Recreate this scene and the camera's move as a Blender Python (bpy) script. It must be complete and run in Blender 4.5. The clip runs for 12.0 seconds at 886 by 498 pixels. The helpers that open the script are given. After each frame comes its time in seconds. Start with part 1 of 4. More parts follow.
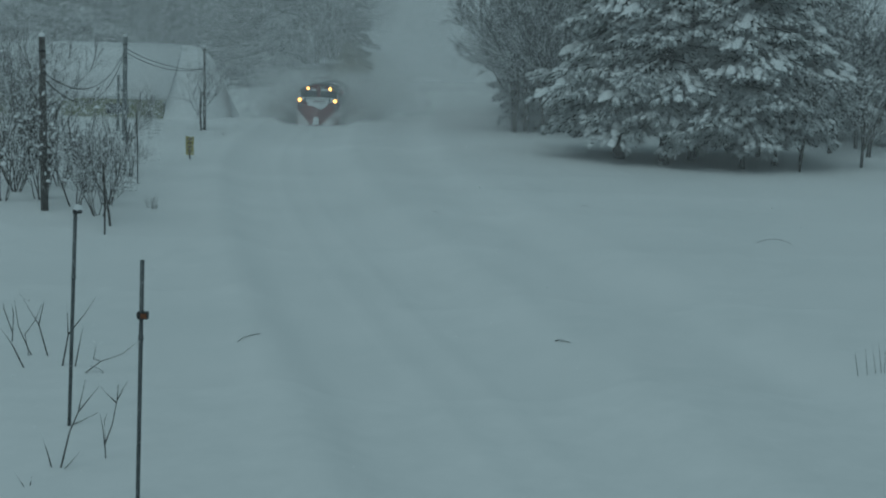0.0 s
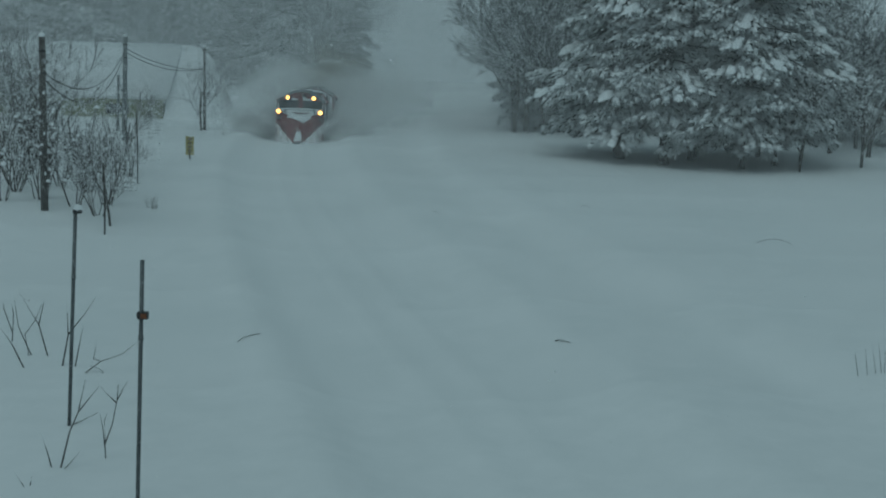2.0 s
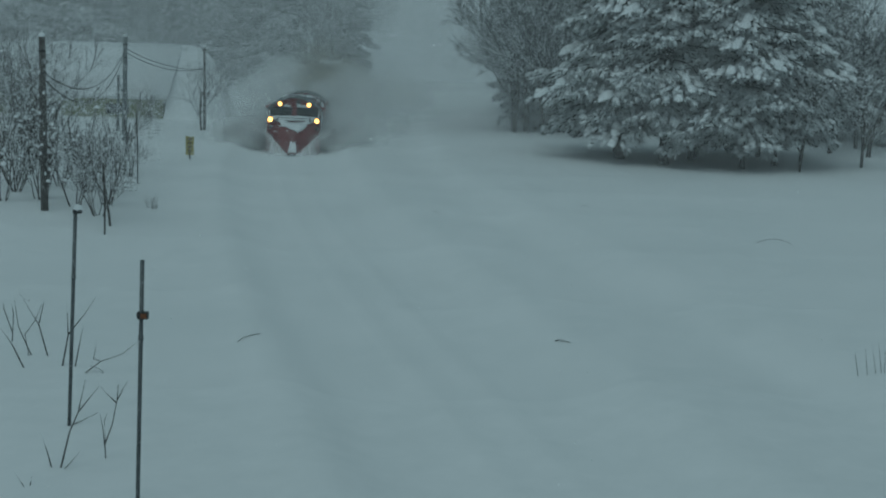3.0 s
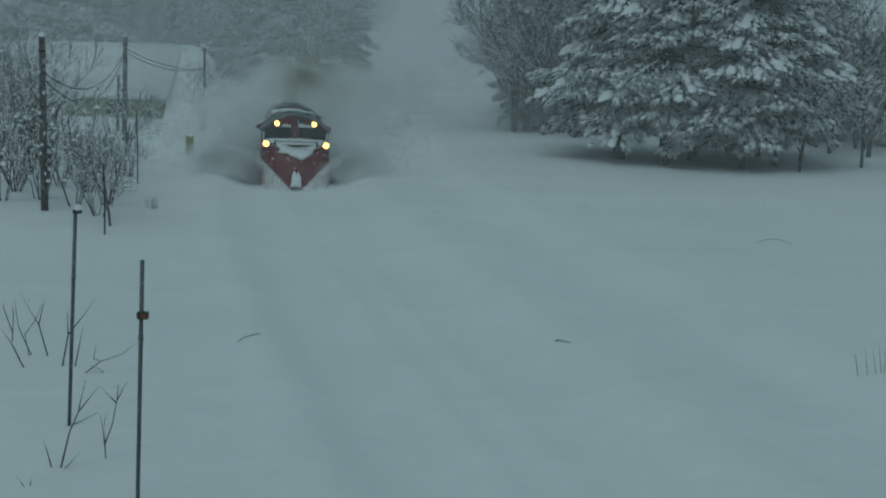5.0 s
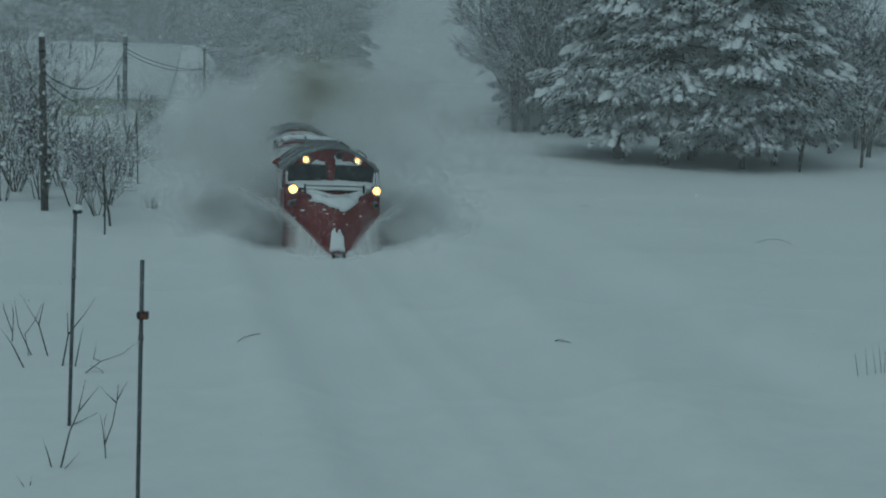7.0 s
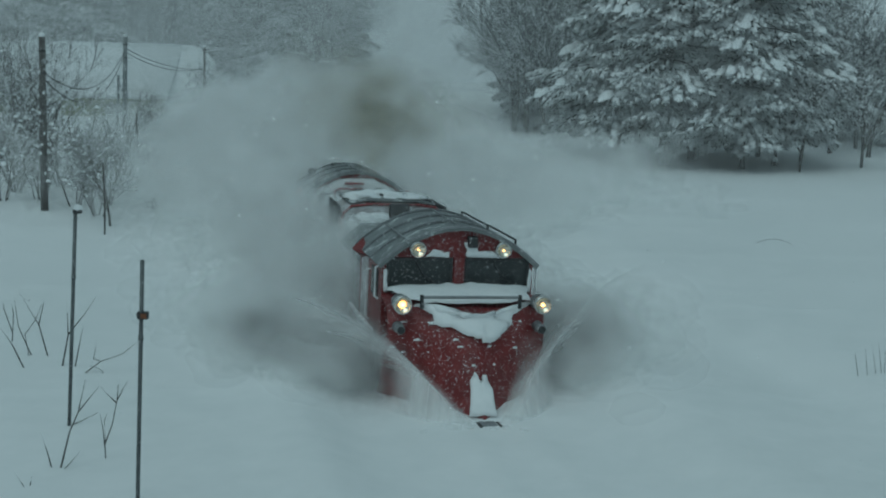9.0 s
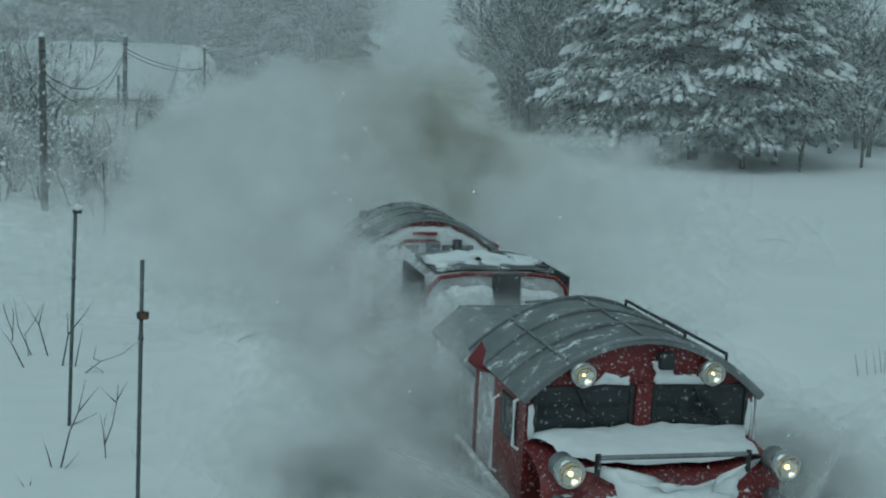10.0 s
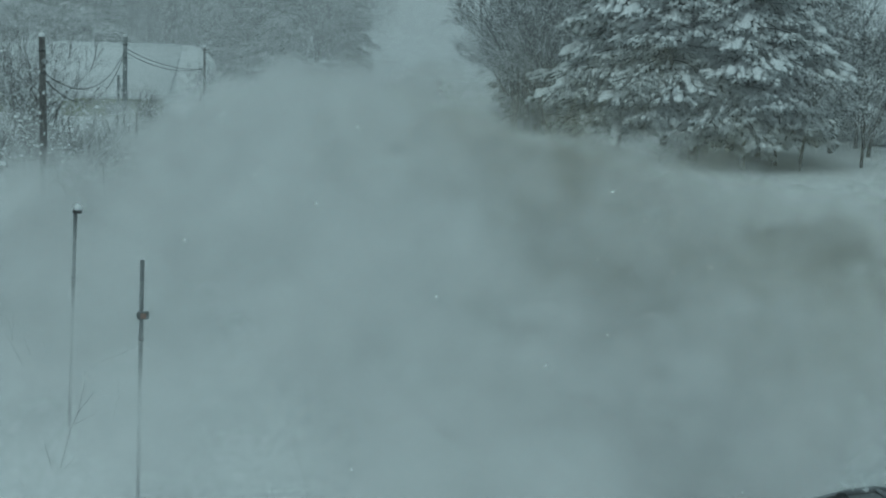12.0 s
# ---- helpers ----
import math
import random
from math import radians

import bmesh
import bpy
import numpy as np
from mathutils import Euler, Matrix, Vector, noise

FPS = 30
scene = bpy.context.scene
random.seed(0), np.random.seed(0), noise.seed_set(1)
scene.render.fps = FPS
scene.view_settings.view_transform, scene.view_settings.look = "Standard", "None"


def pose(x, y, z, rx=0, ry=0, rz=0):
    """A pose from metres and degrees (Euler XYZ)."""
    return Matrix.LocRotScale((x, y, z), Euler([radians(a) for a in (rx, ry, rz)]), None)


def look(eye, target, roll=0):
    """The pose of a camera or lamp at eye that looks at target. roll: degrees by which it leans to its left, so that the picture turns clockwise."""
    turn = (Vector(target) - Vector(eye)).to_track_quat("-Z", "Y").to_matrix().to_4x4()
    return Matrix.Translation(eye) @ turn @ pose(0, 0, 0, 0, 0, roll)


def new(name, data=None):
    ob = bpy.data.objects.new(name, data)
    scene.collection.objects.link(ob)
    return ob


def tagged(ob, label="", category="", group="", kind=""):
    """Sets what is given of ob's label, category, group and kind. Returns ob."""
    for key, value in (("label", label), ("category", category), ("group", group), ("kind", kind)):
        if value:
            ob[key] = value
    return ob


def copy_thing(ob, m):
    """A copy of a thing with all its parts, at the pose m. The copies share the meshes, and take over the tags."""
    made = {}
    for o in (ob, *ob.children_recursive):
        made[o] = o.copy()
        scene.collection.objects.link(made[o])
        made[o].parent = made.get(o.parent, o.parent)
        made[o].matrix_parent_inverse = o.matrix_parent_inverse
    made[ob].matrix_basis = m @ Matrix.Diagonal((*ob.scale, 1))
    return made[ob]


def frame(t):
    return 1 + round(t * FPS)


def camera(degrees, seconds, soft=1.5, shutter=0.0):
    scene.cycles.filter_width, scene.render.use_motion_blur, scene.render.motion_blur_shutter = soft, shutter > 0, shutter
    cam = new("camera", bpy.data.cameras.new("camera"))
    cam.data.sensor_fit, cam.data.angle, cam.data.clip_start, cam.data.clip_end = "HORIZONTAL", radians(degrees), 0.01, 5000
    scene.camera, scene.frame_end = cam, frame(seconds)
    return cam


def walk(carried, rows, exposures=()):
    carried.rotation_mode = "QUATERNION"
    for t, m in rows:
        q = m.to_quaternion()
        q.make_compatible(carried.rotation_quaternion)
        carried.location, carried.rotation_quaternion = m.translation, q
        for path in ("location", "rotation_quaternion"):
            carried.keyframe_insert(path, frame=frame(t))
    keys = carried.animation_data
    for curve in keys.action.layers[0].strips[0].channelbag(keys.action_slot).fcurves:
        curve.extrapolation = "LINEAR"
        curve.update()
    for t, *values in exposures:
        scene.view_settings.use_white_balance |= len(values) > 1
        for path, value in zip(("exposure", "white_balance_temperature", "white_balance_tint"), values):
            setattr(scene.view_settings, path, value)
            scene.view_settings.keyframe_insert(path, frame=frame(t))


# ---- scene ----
cam = camera(37.65, 12.0, soft=2.0)
EYE = Vector((0, 0, 6.70))
TILT = radians(9.1475)
still = look(EYE, EYE + Vector((0, math.cos(TILT), -math.sin(TILT))), 1.5)
walk(cam, [(0, still), (12.0, still)], [(0, -0.18, 6500, 10), (7.0, -0.17, 6550, 10), (8.8, 0.06, 6560, 10), (9.5, 0.22, 6560, 9), (10.5, 0.32, 6590, 8), (12.0, 0.29, 6600, 8)])

# ---- light: dim, heavy overcast with falling snow ----
world = bpy.data.worlds.new("overcast_sky")
scene.world = world
world.use_nodes = True
wn, wl = world.node_tree.nodes, world.node_tree.links
sky = wn.new("ShaderNodeTexSky")
sky.sky_type, sky.sun_disc = "NISHITA", False
sky.sun_elevation, sky.sun_rotation = radians(38), radians(200)
dim = wn.new("ShaderNodeMix")
dim.data_type, dim.blend_type = "RGBA", "MIX"
dim.inputs["Factor"].default_value = 0.93
wl.new(sky.outputs[0], dim.inputs[6])
dim.inputs[7].default_value = (1.55, 2.38, 2.58, 1)
wl.new(dim.outputs[2], wn["Background"].inputs[0])
wn["Background"].inputs[1].default_value = 0.1
sun_data = bpy.data.lights.new("sun", "SUN")
sun_data.energy, sun_data.angle, sun_data.color = 0.5, radians(50), (0.74, 0.98, 1.0)
sun = new("sun", sun_data)
sun.matrix_world = look((0, 0, 60), (16, 40, 0))


# ---- materials ----
def base_mat(name, rough=0.6, metal=0.0):
    m = bpy.data.materials.new(name)
    m.use_nodes = True
    n, l = m.node_tree.nodes, m.node_tree.links
    b = n["Principled BSDF"]
    b.inputs["Roughness"].default_value, b.inputs["Metallic"].default_value = rough, metal
    return m, n, l, b


def noise_node(n, l, scale, detail=4, rough=0.55, space="Object"):
    tc = n.new("ShaderNodeTexCoord")
    t = n.new("ShaderNodeTexNoise")
    t.inputs["Scale"].default_value, t.inputs["Detail"].default_value = scale, detail
    t.inputs["Roughness"].default_value = rough
    l.new(tc.outputs[space], t.inputs["Vector"])
    return t


def ramp(n, l, src, stops):
    r = n.new("ShaderNodeValToRGB")
    e = r.color_ramp.elements
    while len(e) < len(stops):
        e.new(0.5)
    for i, (p, c) in enumerate(stops):
        e[i].position, e[i].color = p, (*c, 1) if len(c) == 3 else c
    l.new(src, r.inputs[0])
    return r


def mix_col(n, l, fac, a, b):
    m = n.new("ShaderNodeMix")
    m.data_type = "RGBA"
    for sock, v in ((m.inputs[0], fac), (m.inputs[6], a), (m.inputs[7], b)):
        if isinstance(v, (int, float)):
            sock.default_value = v
        elif isinstance(v, tuple):
            sock.default_value = (*v, 1)
        else:
            l.new(v, sock)
    return m.outputs[2]


def bump(n, l, b, src, strength, dist):
    k = n.new("ShaderNodeBump")
    k.inputs["Strength"].default_value, k.inputs["Distance"].default_value = strength, dist
    l.new(src, k.inputs["Height"])
    l.new(k.outputs[0], b.inputs["Normal"])


def plain(name, dark, light, scale, rough=0.6, metal=0.0, bumps=0.2, dist=0.01, snow=0.0, snow_scale=6.0, top=0.0, space="Object"):
    """Two-tone surface with fine relief; snow: share of driven snow stuck to it; top: snow lying on faces that look up."""
    m, n, l, b = base_mat(name, rough, metal)
    t = noise_node(n, l, scale, 6, 0.6, space)
    big = noise_node(n, l, scale * 0.13, 3, 0.5, space)
    add = n.new("ShaderNodeMath")
    add.operation = "ADD"
    l.new(t.outputs[0], add.inputs[0])
    l.new(big.outputs[0], add.inputs[1])
    half = n.new("ShaderNodeMath")
    half.operation, half.inputs[1].default_value = "MULTIPLY", 0.5
    l.new(add.outputs[0], half.inputs[0])
    col = ramp(n, l, half.outputs[0], [(0.36, dark), (0.64, light)]).outputs[0]
    white = (0.82, 0.85, 0.87)
    if snow:
        s = noise_node(n, l, snow_scale, 8, 0.72, space)
        fac = ramp(n, l, s.outputs[0], [(0.62 - snow * 0.3, (0, 0, 0)), (0.70 - snow * 0.3, (1, 1, 1))]).outputs[0]
        col = mix_col(n, l, fac, col, white)
    if top:
        g = n.new("ShaderNodeNewGeometry")
        sp = n.new("ShaderNodeSeparateXYZ")
        l.new(g.outputs["Normal"], sp.inputs[0])
        w = n.new("ShaderNodeMath")
        w.operation = "ADD"
        l.new(sp.outputs[2], w.inputs[0])
        nz = noise_node(n, l, snow_scale, 4, 0.6, space)
        l.new(nz.outputs[0], w.inputs[1])
        fac = ramp(n, l, w.outputs[0], [(0.95 - top * 0.7, (0, 0, 0)), (1.05 - top * 0.7, (1, 1, 1))]).outputs[0]
        col = mix_col(n, l, fac, col, white)
    l.new(col, b.inputs["Base Color"])
    bump(n, l, b, t.outputs[0], bumps, dist)
    return m


def glow(name, colour, strength):
    m, n, l, b = base_mat(name, 0.2)
    b.inputs["Base Color"].default_value = (*colour, 1)
    b.inputs["Emission Color"].default_value = (*colour, 1)
    b.inputs["Emission Strength"].default_value = strength
    return m


def dust(name, dark, light, alpha, wisp=0.0):
    """Fine driven powder: pale grains that let most light pass."""
    m, n, l, b = base_mat(name, 1.0)
    n.remove(b)
    info = n.new("ShaderNodeNewGeometry")
    col = ramp(n, l, info.outputs["Random Per Island"], [(0.0, dark), (1.0, light)]).outputs[0]
    d, tl, tr = n.new("ShaderNodeBsdfDiffuse"), n.new("ShaderNodeBsdfTranslucent"), n.new("ShaderNodeBsdfTransparent")
    l.new(col, d.inputs[0])
    l.new(col, tl.inputs[0])
    a, c = n.new("ShaderNodeMixShader"), n.new("ShaderNodeMixShader")
    a.inputs[0].default_value, c.inputs[0].default_value = 0.5, alpha
    if wisp:
        gust = noise_node(n, l, wisp, 4, 0.6)
        l.new(ramp(n, l, gust.outputs[0], [(0.34, (0.1 * alpha,) * 3), (0.66, (1.9 * alpha,) * 3)]).outputs[0], c.inputs[0])
    l.new(d.outputs[0], a.inputs[1])
    l.new(tl.outputs[0], a.inputs[2])
    l.new(tr.outputs[0], c.inputs[1])
    l.new(a.outputs[0], c.inputs[2])
    l.new(c.outputs[0], n["Material Output"].inputs[0])
    return m


SNOW = plain("snow", (0.80, 0.82, 0.83), (0.88, 0.89, 0.90), 1.3, 0.9, bumps=0.25, dist=0.05)
SNOW_LOAD = plain("packed_snow", (0.76, 0.79, 0.81), (0.88, 0.89, 0.90), 4, 0.9, bumps=0.4, dist=0.04)
RED = plain("red_paint", (0.13, 0.010, 0.012), (0.24, 0.022, 0.022), 5, 0.45, bumps=0.1, snow=0.17, snow_scale=26)
RED_CLEAN = plain("red_trim_paint", (0.16, 0.012, 0.014), (0.26, 0.022, 0.022), 5, 0.45, bumps=0.1)
SIDE = plain("snow_caked_side", (0.40, 0.36, 0.36), (0.66, 0.66, 0.68), 5, 0.8, bumps=0.3, snow=0.35, snow_scale=4)
ROOF = plain("grey_roof_paint", (0.13, 0.145, 0.15), (0.24, 0.26, 0.265), 3, 0.55, bumps=0.15, snow=0.14, snow_scale=3)
DARK = plain("dark_steel", (0.02, 0.022, 0.024), (0.06, 0.062, 0.065), 8, 0.5, 0.3, bumps=0.15, snow=0.06, snow_scale=12)
GREY = plain("grey_steel", (0.16, 0.17, 0.18), (0.30, 0.31, 0.32), 8, 0.5, 0.2, bumps=0.15, snow=0.15, snow_scale=10)
CHROME = plain("lamp_ring", (0.45, 0.45, 0.44), (0.6, 0.6, 0.58), 20, 0.25, 0.9, bumps=0.05)
GLASS = plain("dark_cab_glass", (0.012, 0.016, 0.017), (0.030, 0.036, 0.038), 3, 0.12, bumps=0.02, snow=0.10, snow_scale=16)
LAMP_CORE = glow("headlamp_bulb", (1.0, 0.52, 0.13), 7)
MIRROR = plain("lamp_mirror", (0.86, 0.80, 0.66), (0.92, 0.86, 0.72), 20, 0.10, 1.0, bumps=0.02)
BARK = plain("bark", (0.045, 0.042, 0.040), (0.10, 0.092, 0.085), 9, 0.9, bumps=0.6, dist=0.02, snow=0.10, snow_scale=5)
TWIG = plain("frosted_twig", (0.05, 0.047, 0.045), (0.11, 0.10, 0.095), 12, 0.9, top=0.16, snow_scale=9)
BARE = plain("bare_twig", (0.035, 0.034, 0.033), (0.075, 0.068, 0.062), 14, 0.85, top=0.12, snow_scale=14)
FAR_TWIG = plain("hoar_twig", (0.04, 0.045, 0.05), (0.08, 0.085, 0.09), 5, 0.9, top=0.08, snow_scale=3)
NEEDLE = plain("conifer_needles", (0.060, 0.078, 0.074), (0.105, 0.125, 0.115), 6, 0.85, bumps=0.3, snow=0.12, snow_scale=11, top=0.1)
FAR_NEEDLE = plain("frosted_needles", (0.045, 0.055, 0.055), (0.08, 0.095, 0.095), 3, 0.9, bumps=0.3, top=0.03, snow_scale=2)
WOOD_POLE = plain("weathered_pole", (0.055, 0.052, 0.05), (0.12, 0.115, 0.11), 6, 0.85, bumps=0.4, snow=0.12, snow_scale=5)
CONCRETE = plain("concrete_pole", (0.13, 0.15, 0.155), (0.22, 0.24, 0.245), 6, 0.85, bumps=0.2, snow=0.10, snow_scale=6)
STEEL_POLE = plain("galvanised_pole", (0.075, 0.085, 0.09), (0.15, 0.165, 0.17), 12, 0.45, 0.4, bumps=0.1, snow=0.12, snow_scale=18)
YELLOW = plain("yellow_board", (0.30, 0.25, 0.07), (0.40, 0.34, 0.11), 6, 0.5, bumps=0.1, snow=0.2, snow_scale=8)
BARS = plain("dark_lettering", (0.06, 0.05, 0.03), (0.10, 0.08, 0.04), 9, 0.6)
ORANGE = plain("orange_reflector", (0.16, 0.05, 0.02), (0.26, 0.09, 0.03), 20, 0.35, bumps=0.05)
WALL = plain("ochre_siding", (0.27, 0.29, 0.17), (0.38, 0.39, 0.25), 2, 0.8, bumps=0.3, snow=0.12, snow_scale=1.5)
WIRE = plain("cable_sheath", (0.03, 0.03, 0.03), (0.06, 0.06, 0.06), 9, 0.7)


# ---- mesh helpers ----
def link(name, bm, material, parent=None, label="", smooth=False):
    me = bpy.data.meshes.new(name)
    bm.normal_update()
    bm.to_mesh(me)
    bm.free()
    if smooth:
        me.polygons.foreach_set("use_smooth", [True] * len(me.polygons))
    me.materials.append(material)
    ob = new(name, me)
    if parent is not None:
        ob.parent = parent
    if label:
        ob["label"] = label
    return ob


def part(name, bm, material, parent, label="", smooth=False):
    return link(name, bm, material, parent, label, smooth)


def from_lists(name, verts, faces, material, parent=None, smooth=False):
    me = bpy.data.meshes.new(name)
    me.from_pydata(verts, [], faces)
    if smooth:
        me.polygons.foreach_set("use_smooth", [True] * len(me.polygons))
    me.materials.append(material)
    ob = new(name, me)
    if parent is not None:
        ob.parent = parent
    return ob


def box(c, s, rot=(0, 0, 0), bevel=0.0, bm=None):
    bm = bm or bmesh.new()
    made = bmesh.ops.create_cube(bm, size=1, matrix=pose(*c, *rot) @ Matrix.Diagonal((*s, 1)))
    if bevel:
        edges = list({e for v in made["verts"] for e in v.link_edges})
        bmesh.ops.bevel(bm, geom=edges, offset=bevel, segments=2, affect="EDGES", profile=0.6)
    return bm


def tube(pts, radii, n=6, bm=None):
    """A tapered tube along points."""
    bm = bm or bmesh.new()
    pts = [Vector(p) for p in pts]
    rings = []
    for i, p in enumerate(pts):
        d = (pts[min(i + 1, len(pts) - 1)] - pts[max(i - 1, 0)]).normalized()
        q = d.to_track_quat("Z", "Y")
        r = radii[i] if isinstance(radii, (list, tuple)) else radii
        rings.append([bm.verts.new(p + q @ Vector((r * math.cos(2 * math.pi * k / n), r * math.sin(2 * math.pi * k / n), 0))) for k in range(n)])
    for a, b in zip(rings, rings[1:]):
        for k in range(n):
            bm.faces.new((a[k], a[(k + 1) % n], b[(k + 1) % n], b[k]))
    bm.faces.new(rings[0][::-1])
    bm.faces.new(rings[-1])
    return bm


def lump(c, s, seed, rough=0.35, sub=2, bm=None):
    """An uneven lump of snow, flat below."""
    bm = bm or bmesh.new()
    made = bmesh.ops.create_icosphere(bm, subdivisions=sub, radius=1)
    for v in made["verts"]:
        k = 1 + rough * noise.noise(v.co * 1.7 + Vector((seed * 3.1, seed, 0)))
        v.co = Vector((v.co.x * s[0] * k, v.co.y * s[1] * k, (v.co.z if v.co.z > 0 else v.co.z * 0.35) * s[2] * k)) + Vector(c)
    return bm


def thing(name, m=None):
    ob = new(name)
    ob.empty_display_size = 0.3
    if m is not None:
        ob.matrix_basis = m
    return ob


# ---- the line of the track, and where the plough's front is on it ----
def track_x(y):
    q = lambda v: (((-1.4726e-7 * v + 4.10547e-5) * v - 2.06164e-3) * v - 0.204256) * v + 5.584910
    if y > 90:
        return q(90) + (q(90) - q(89)) * (y - 90)
    if y < 0:
        return q(0) + (q(1) - q(0)) * y
    return q(y)


def track_dir(y):
    return math.degrees(math.atan2(track_x(y - 0.5) - track_x(y + 0.5), 1.0))


FRONT = [(0, 92.9), (0.5, 89.35), (1, 85.75), (1.5, 82.0), (2, 78.2), (2.5, 74.33), (3, 70.41), (4, 62.5), (5, 54.51), (5.5, 50.51), (6, 46.53), (6.5, 42.5),
         (7, 38.47), (8, 30.3), (9, 22.0), (9.5, 17.76), (10, 13.47), (10.5, 9.17), (11, 4.80), (11.5, 0.30), (12, -4.3)]


def front_y(t):
    for (a, ya), (b, yb) in zip(FRONT, FRONT[1:]):
        if t <= b:
            return ya + (yb - ya) * (t - a) / (b - a)
    return FRONT[-1][1]


def on_track(y0, back, sag=0.0):
    """The pose of a vehicle's frame that runs a given length behind the plough's front."""
    y = y0
    for _ in range(10):
        step = back / 10
        y += step * math.cos(radians(track_dir(y)))
    return pose(track_x(y), y, sag, 0, 1.26, track_dir(y))


# ---- snow field ----
def ground_z(x, y):
    d = x - track_x(y)
    z = 0.70 + 0.10 * noise.noise(Vector((x * 0.12, y * 0.07, 0))) + 0.035 * noise.noise(Vector((x * 0.5, y * 0.3, 3)))
    z -= 0.30 * math.exp(-(d / 2.7) ** 6) if abs(d) < 6 else 0.0
    z += 0.12 * math.exp(-((d + 3.3) / 0.6) ** 2) + 0.10 * math.exp(-((d - 3.1) / 0.8) ** 2)
    z += 0.05 * math.exp(-((abs(d) - 0.55) / 0.22) ** 2)
    z -= 0.20 * math.exp(-((d - 6.4) / 1.1) ** 2) - 0.10 * math.exp(-((d - 8.2) / 0.8) ** 2)
    if y > 95:
        z += min((y - 95) * 0.012, 3.0) + 0.6 * noise.noise(Vector((x * 0.03, y * 0.03, 5)))
    left = max(0.0, -d - 5.5)
    z += 0.55 * (1 - math.exp(-left / 5)) * math.exp(-((y - 45) / 14) ** 2)
    return z


def snow_field():
    xs = [-2500, -900, -400, -200, -120, -80] + [-56 + 0.5 * i for i in range(104)] + [-4 + 0.2 * i for i in range(40)] + [4 + 0.5 * i for i in range(72)] + [40, 60, 90, 140, 250, 500, 1000, 2500]
    ys = [-800, -200, -80, -40] + [-20 + 0.6 * i for i in range(210)] + [106 + 3 * i for i in range(30)] + [200, 240, 300, 400, 600, 1000, 1800, 3500]
    verts = [(x + shift, y, ground_z(x + shift, y)) for y in ys for shift in (track_x(max(-20.0, min(y, 110.0))),) for x in xs]
    w = len(xs)
    faces = [(j * w + i, j * w + i + 1, (j + 1) * w + i + 1, (j + 1) * w + i) for j in range(len(ys) - 1) for i in range(w - 1)]
    ob = from_lists("ground", verts, faces, SNOW, None, True)
    return tagged(ob, "smooth deep untouched white snow over the field and track", "snow field", kind="structure")


snow_field()


# ---- the snow plough train ----
def arch(half, side, apex, n=18, inset=0.0):
    """Points of an arched roof line from side to side."""
    return [(-half * math.cos(math.pi * k / n) * (1 - inset), side + (apex - side) * (1 - math.cos(math.pi * k / n) ** 2)) for k in range(n + 1)]


def extrude(profile, y0, y1, bm=None, close=True):
    bm = bm or bmesh.new()
    a = [bm.verts.new((x, y0, z)) for x, z in profile]
    b = [bm.verts.new((x, y1, z)) for x, z in profile]
    m = len(profile)
    for k in range(m if close else m - 1):
        bm.faces.new((a[k], b[k], b[(k + 1) % m], a[(k + 1) % m]))
    if close:
        bm.faces.new(a)
        bm.faces.new(b[::-1])
    bmesh.ops.recalc_face_normals(bm, faces=bm.faces)
    return bm


def roof_shell(half, side, apex, y0, y1, thick=0.05, n=18):
    out = arch(half, side, apex, n)
    inn = [(x * (1 - thick / half), z - thick) for x, z in out]
    return extrude(out + inn[::-1], y0, y1)


def rib(half, side, apex, y, w=0.035, n=18):
    return tube([(x, y, z + 0.012) for x, z in arch(half, side, apex, n)], w * 0.5, 5)


def cylinder(c, r0, r1, length, axis="y", n=20, bm=None):
    bm = bm or bmesh.new()
    rot = {"y": (90, 0, 0), "x": (0, 90, 0), "z": (0, 0, 0)}[axis]
    bmesh.ops.create_cone(bm, cap_ends=True, segments=n, radius1=r0, radius2=r1, depth=length, matrix=pose(*c, *rot))
    return bm


def ring(c, r, w, depth, n=24):
    """A short open pipe that faces the front."""
    bm = bmesh.new()
    rows = []
    for rad, y in ((r, depth), (r, 0), (r - w, 0), (r - w, depth * 0.8)):
        rows.append([bm.verts.new((c[0] + rad * math.cos(2 * math.pi * k / n), c[1] + y, c[2] + rad * math.sin(2 * math.pi * k / n))) for k in range(n)])
    for a, b in zip(rows, rows[1:]):
        for k in range(n):
            bm.faces.new((a[k], a[(k + 1) % n], b[(k + 1) % n], b[k]))
    bmesh.ops.recalc_face_normals(bm, faces=bm.faces)
    return bm


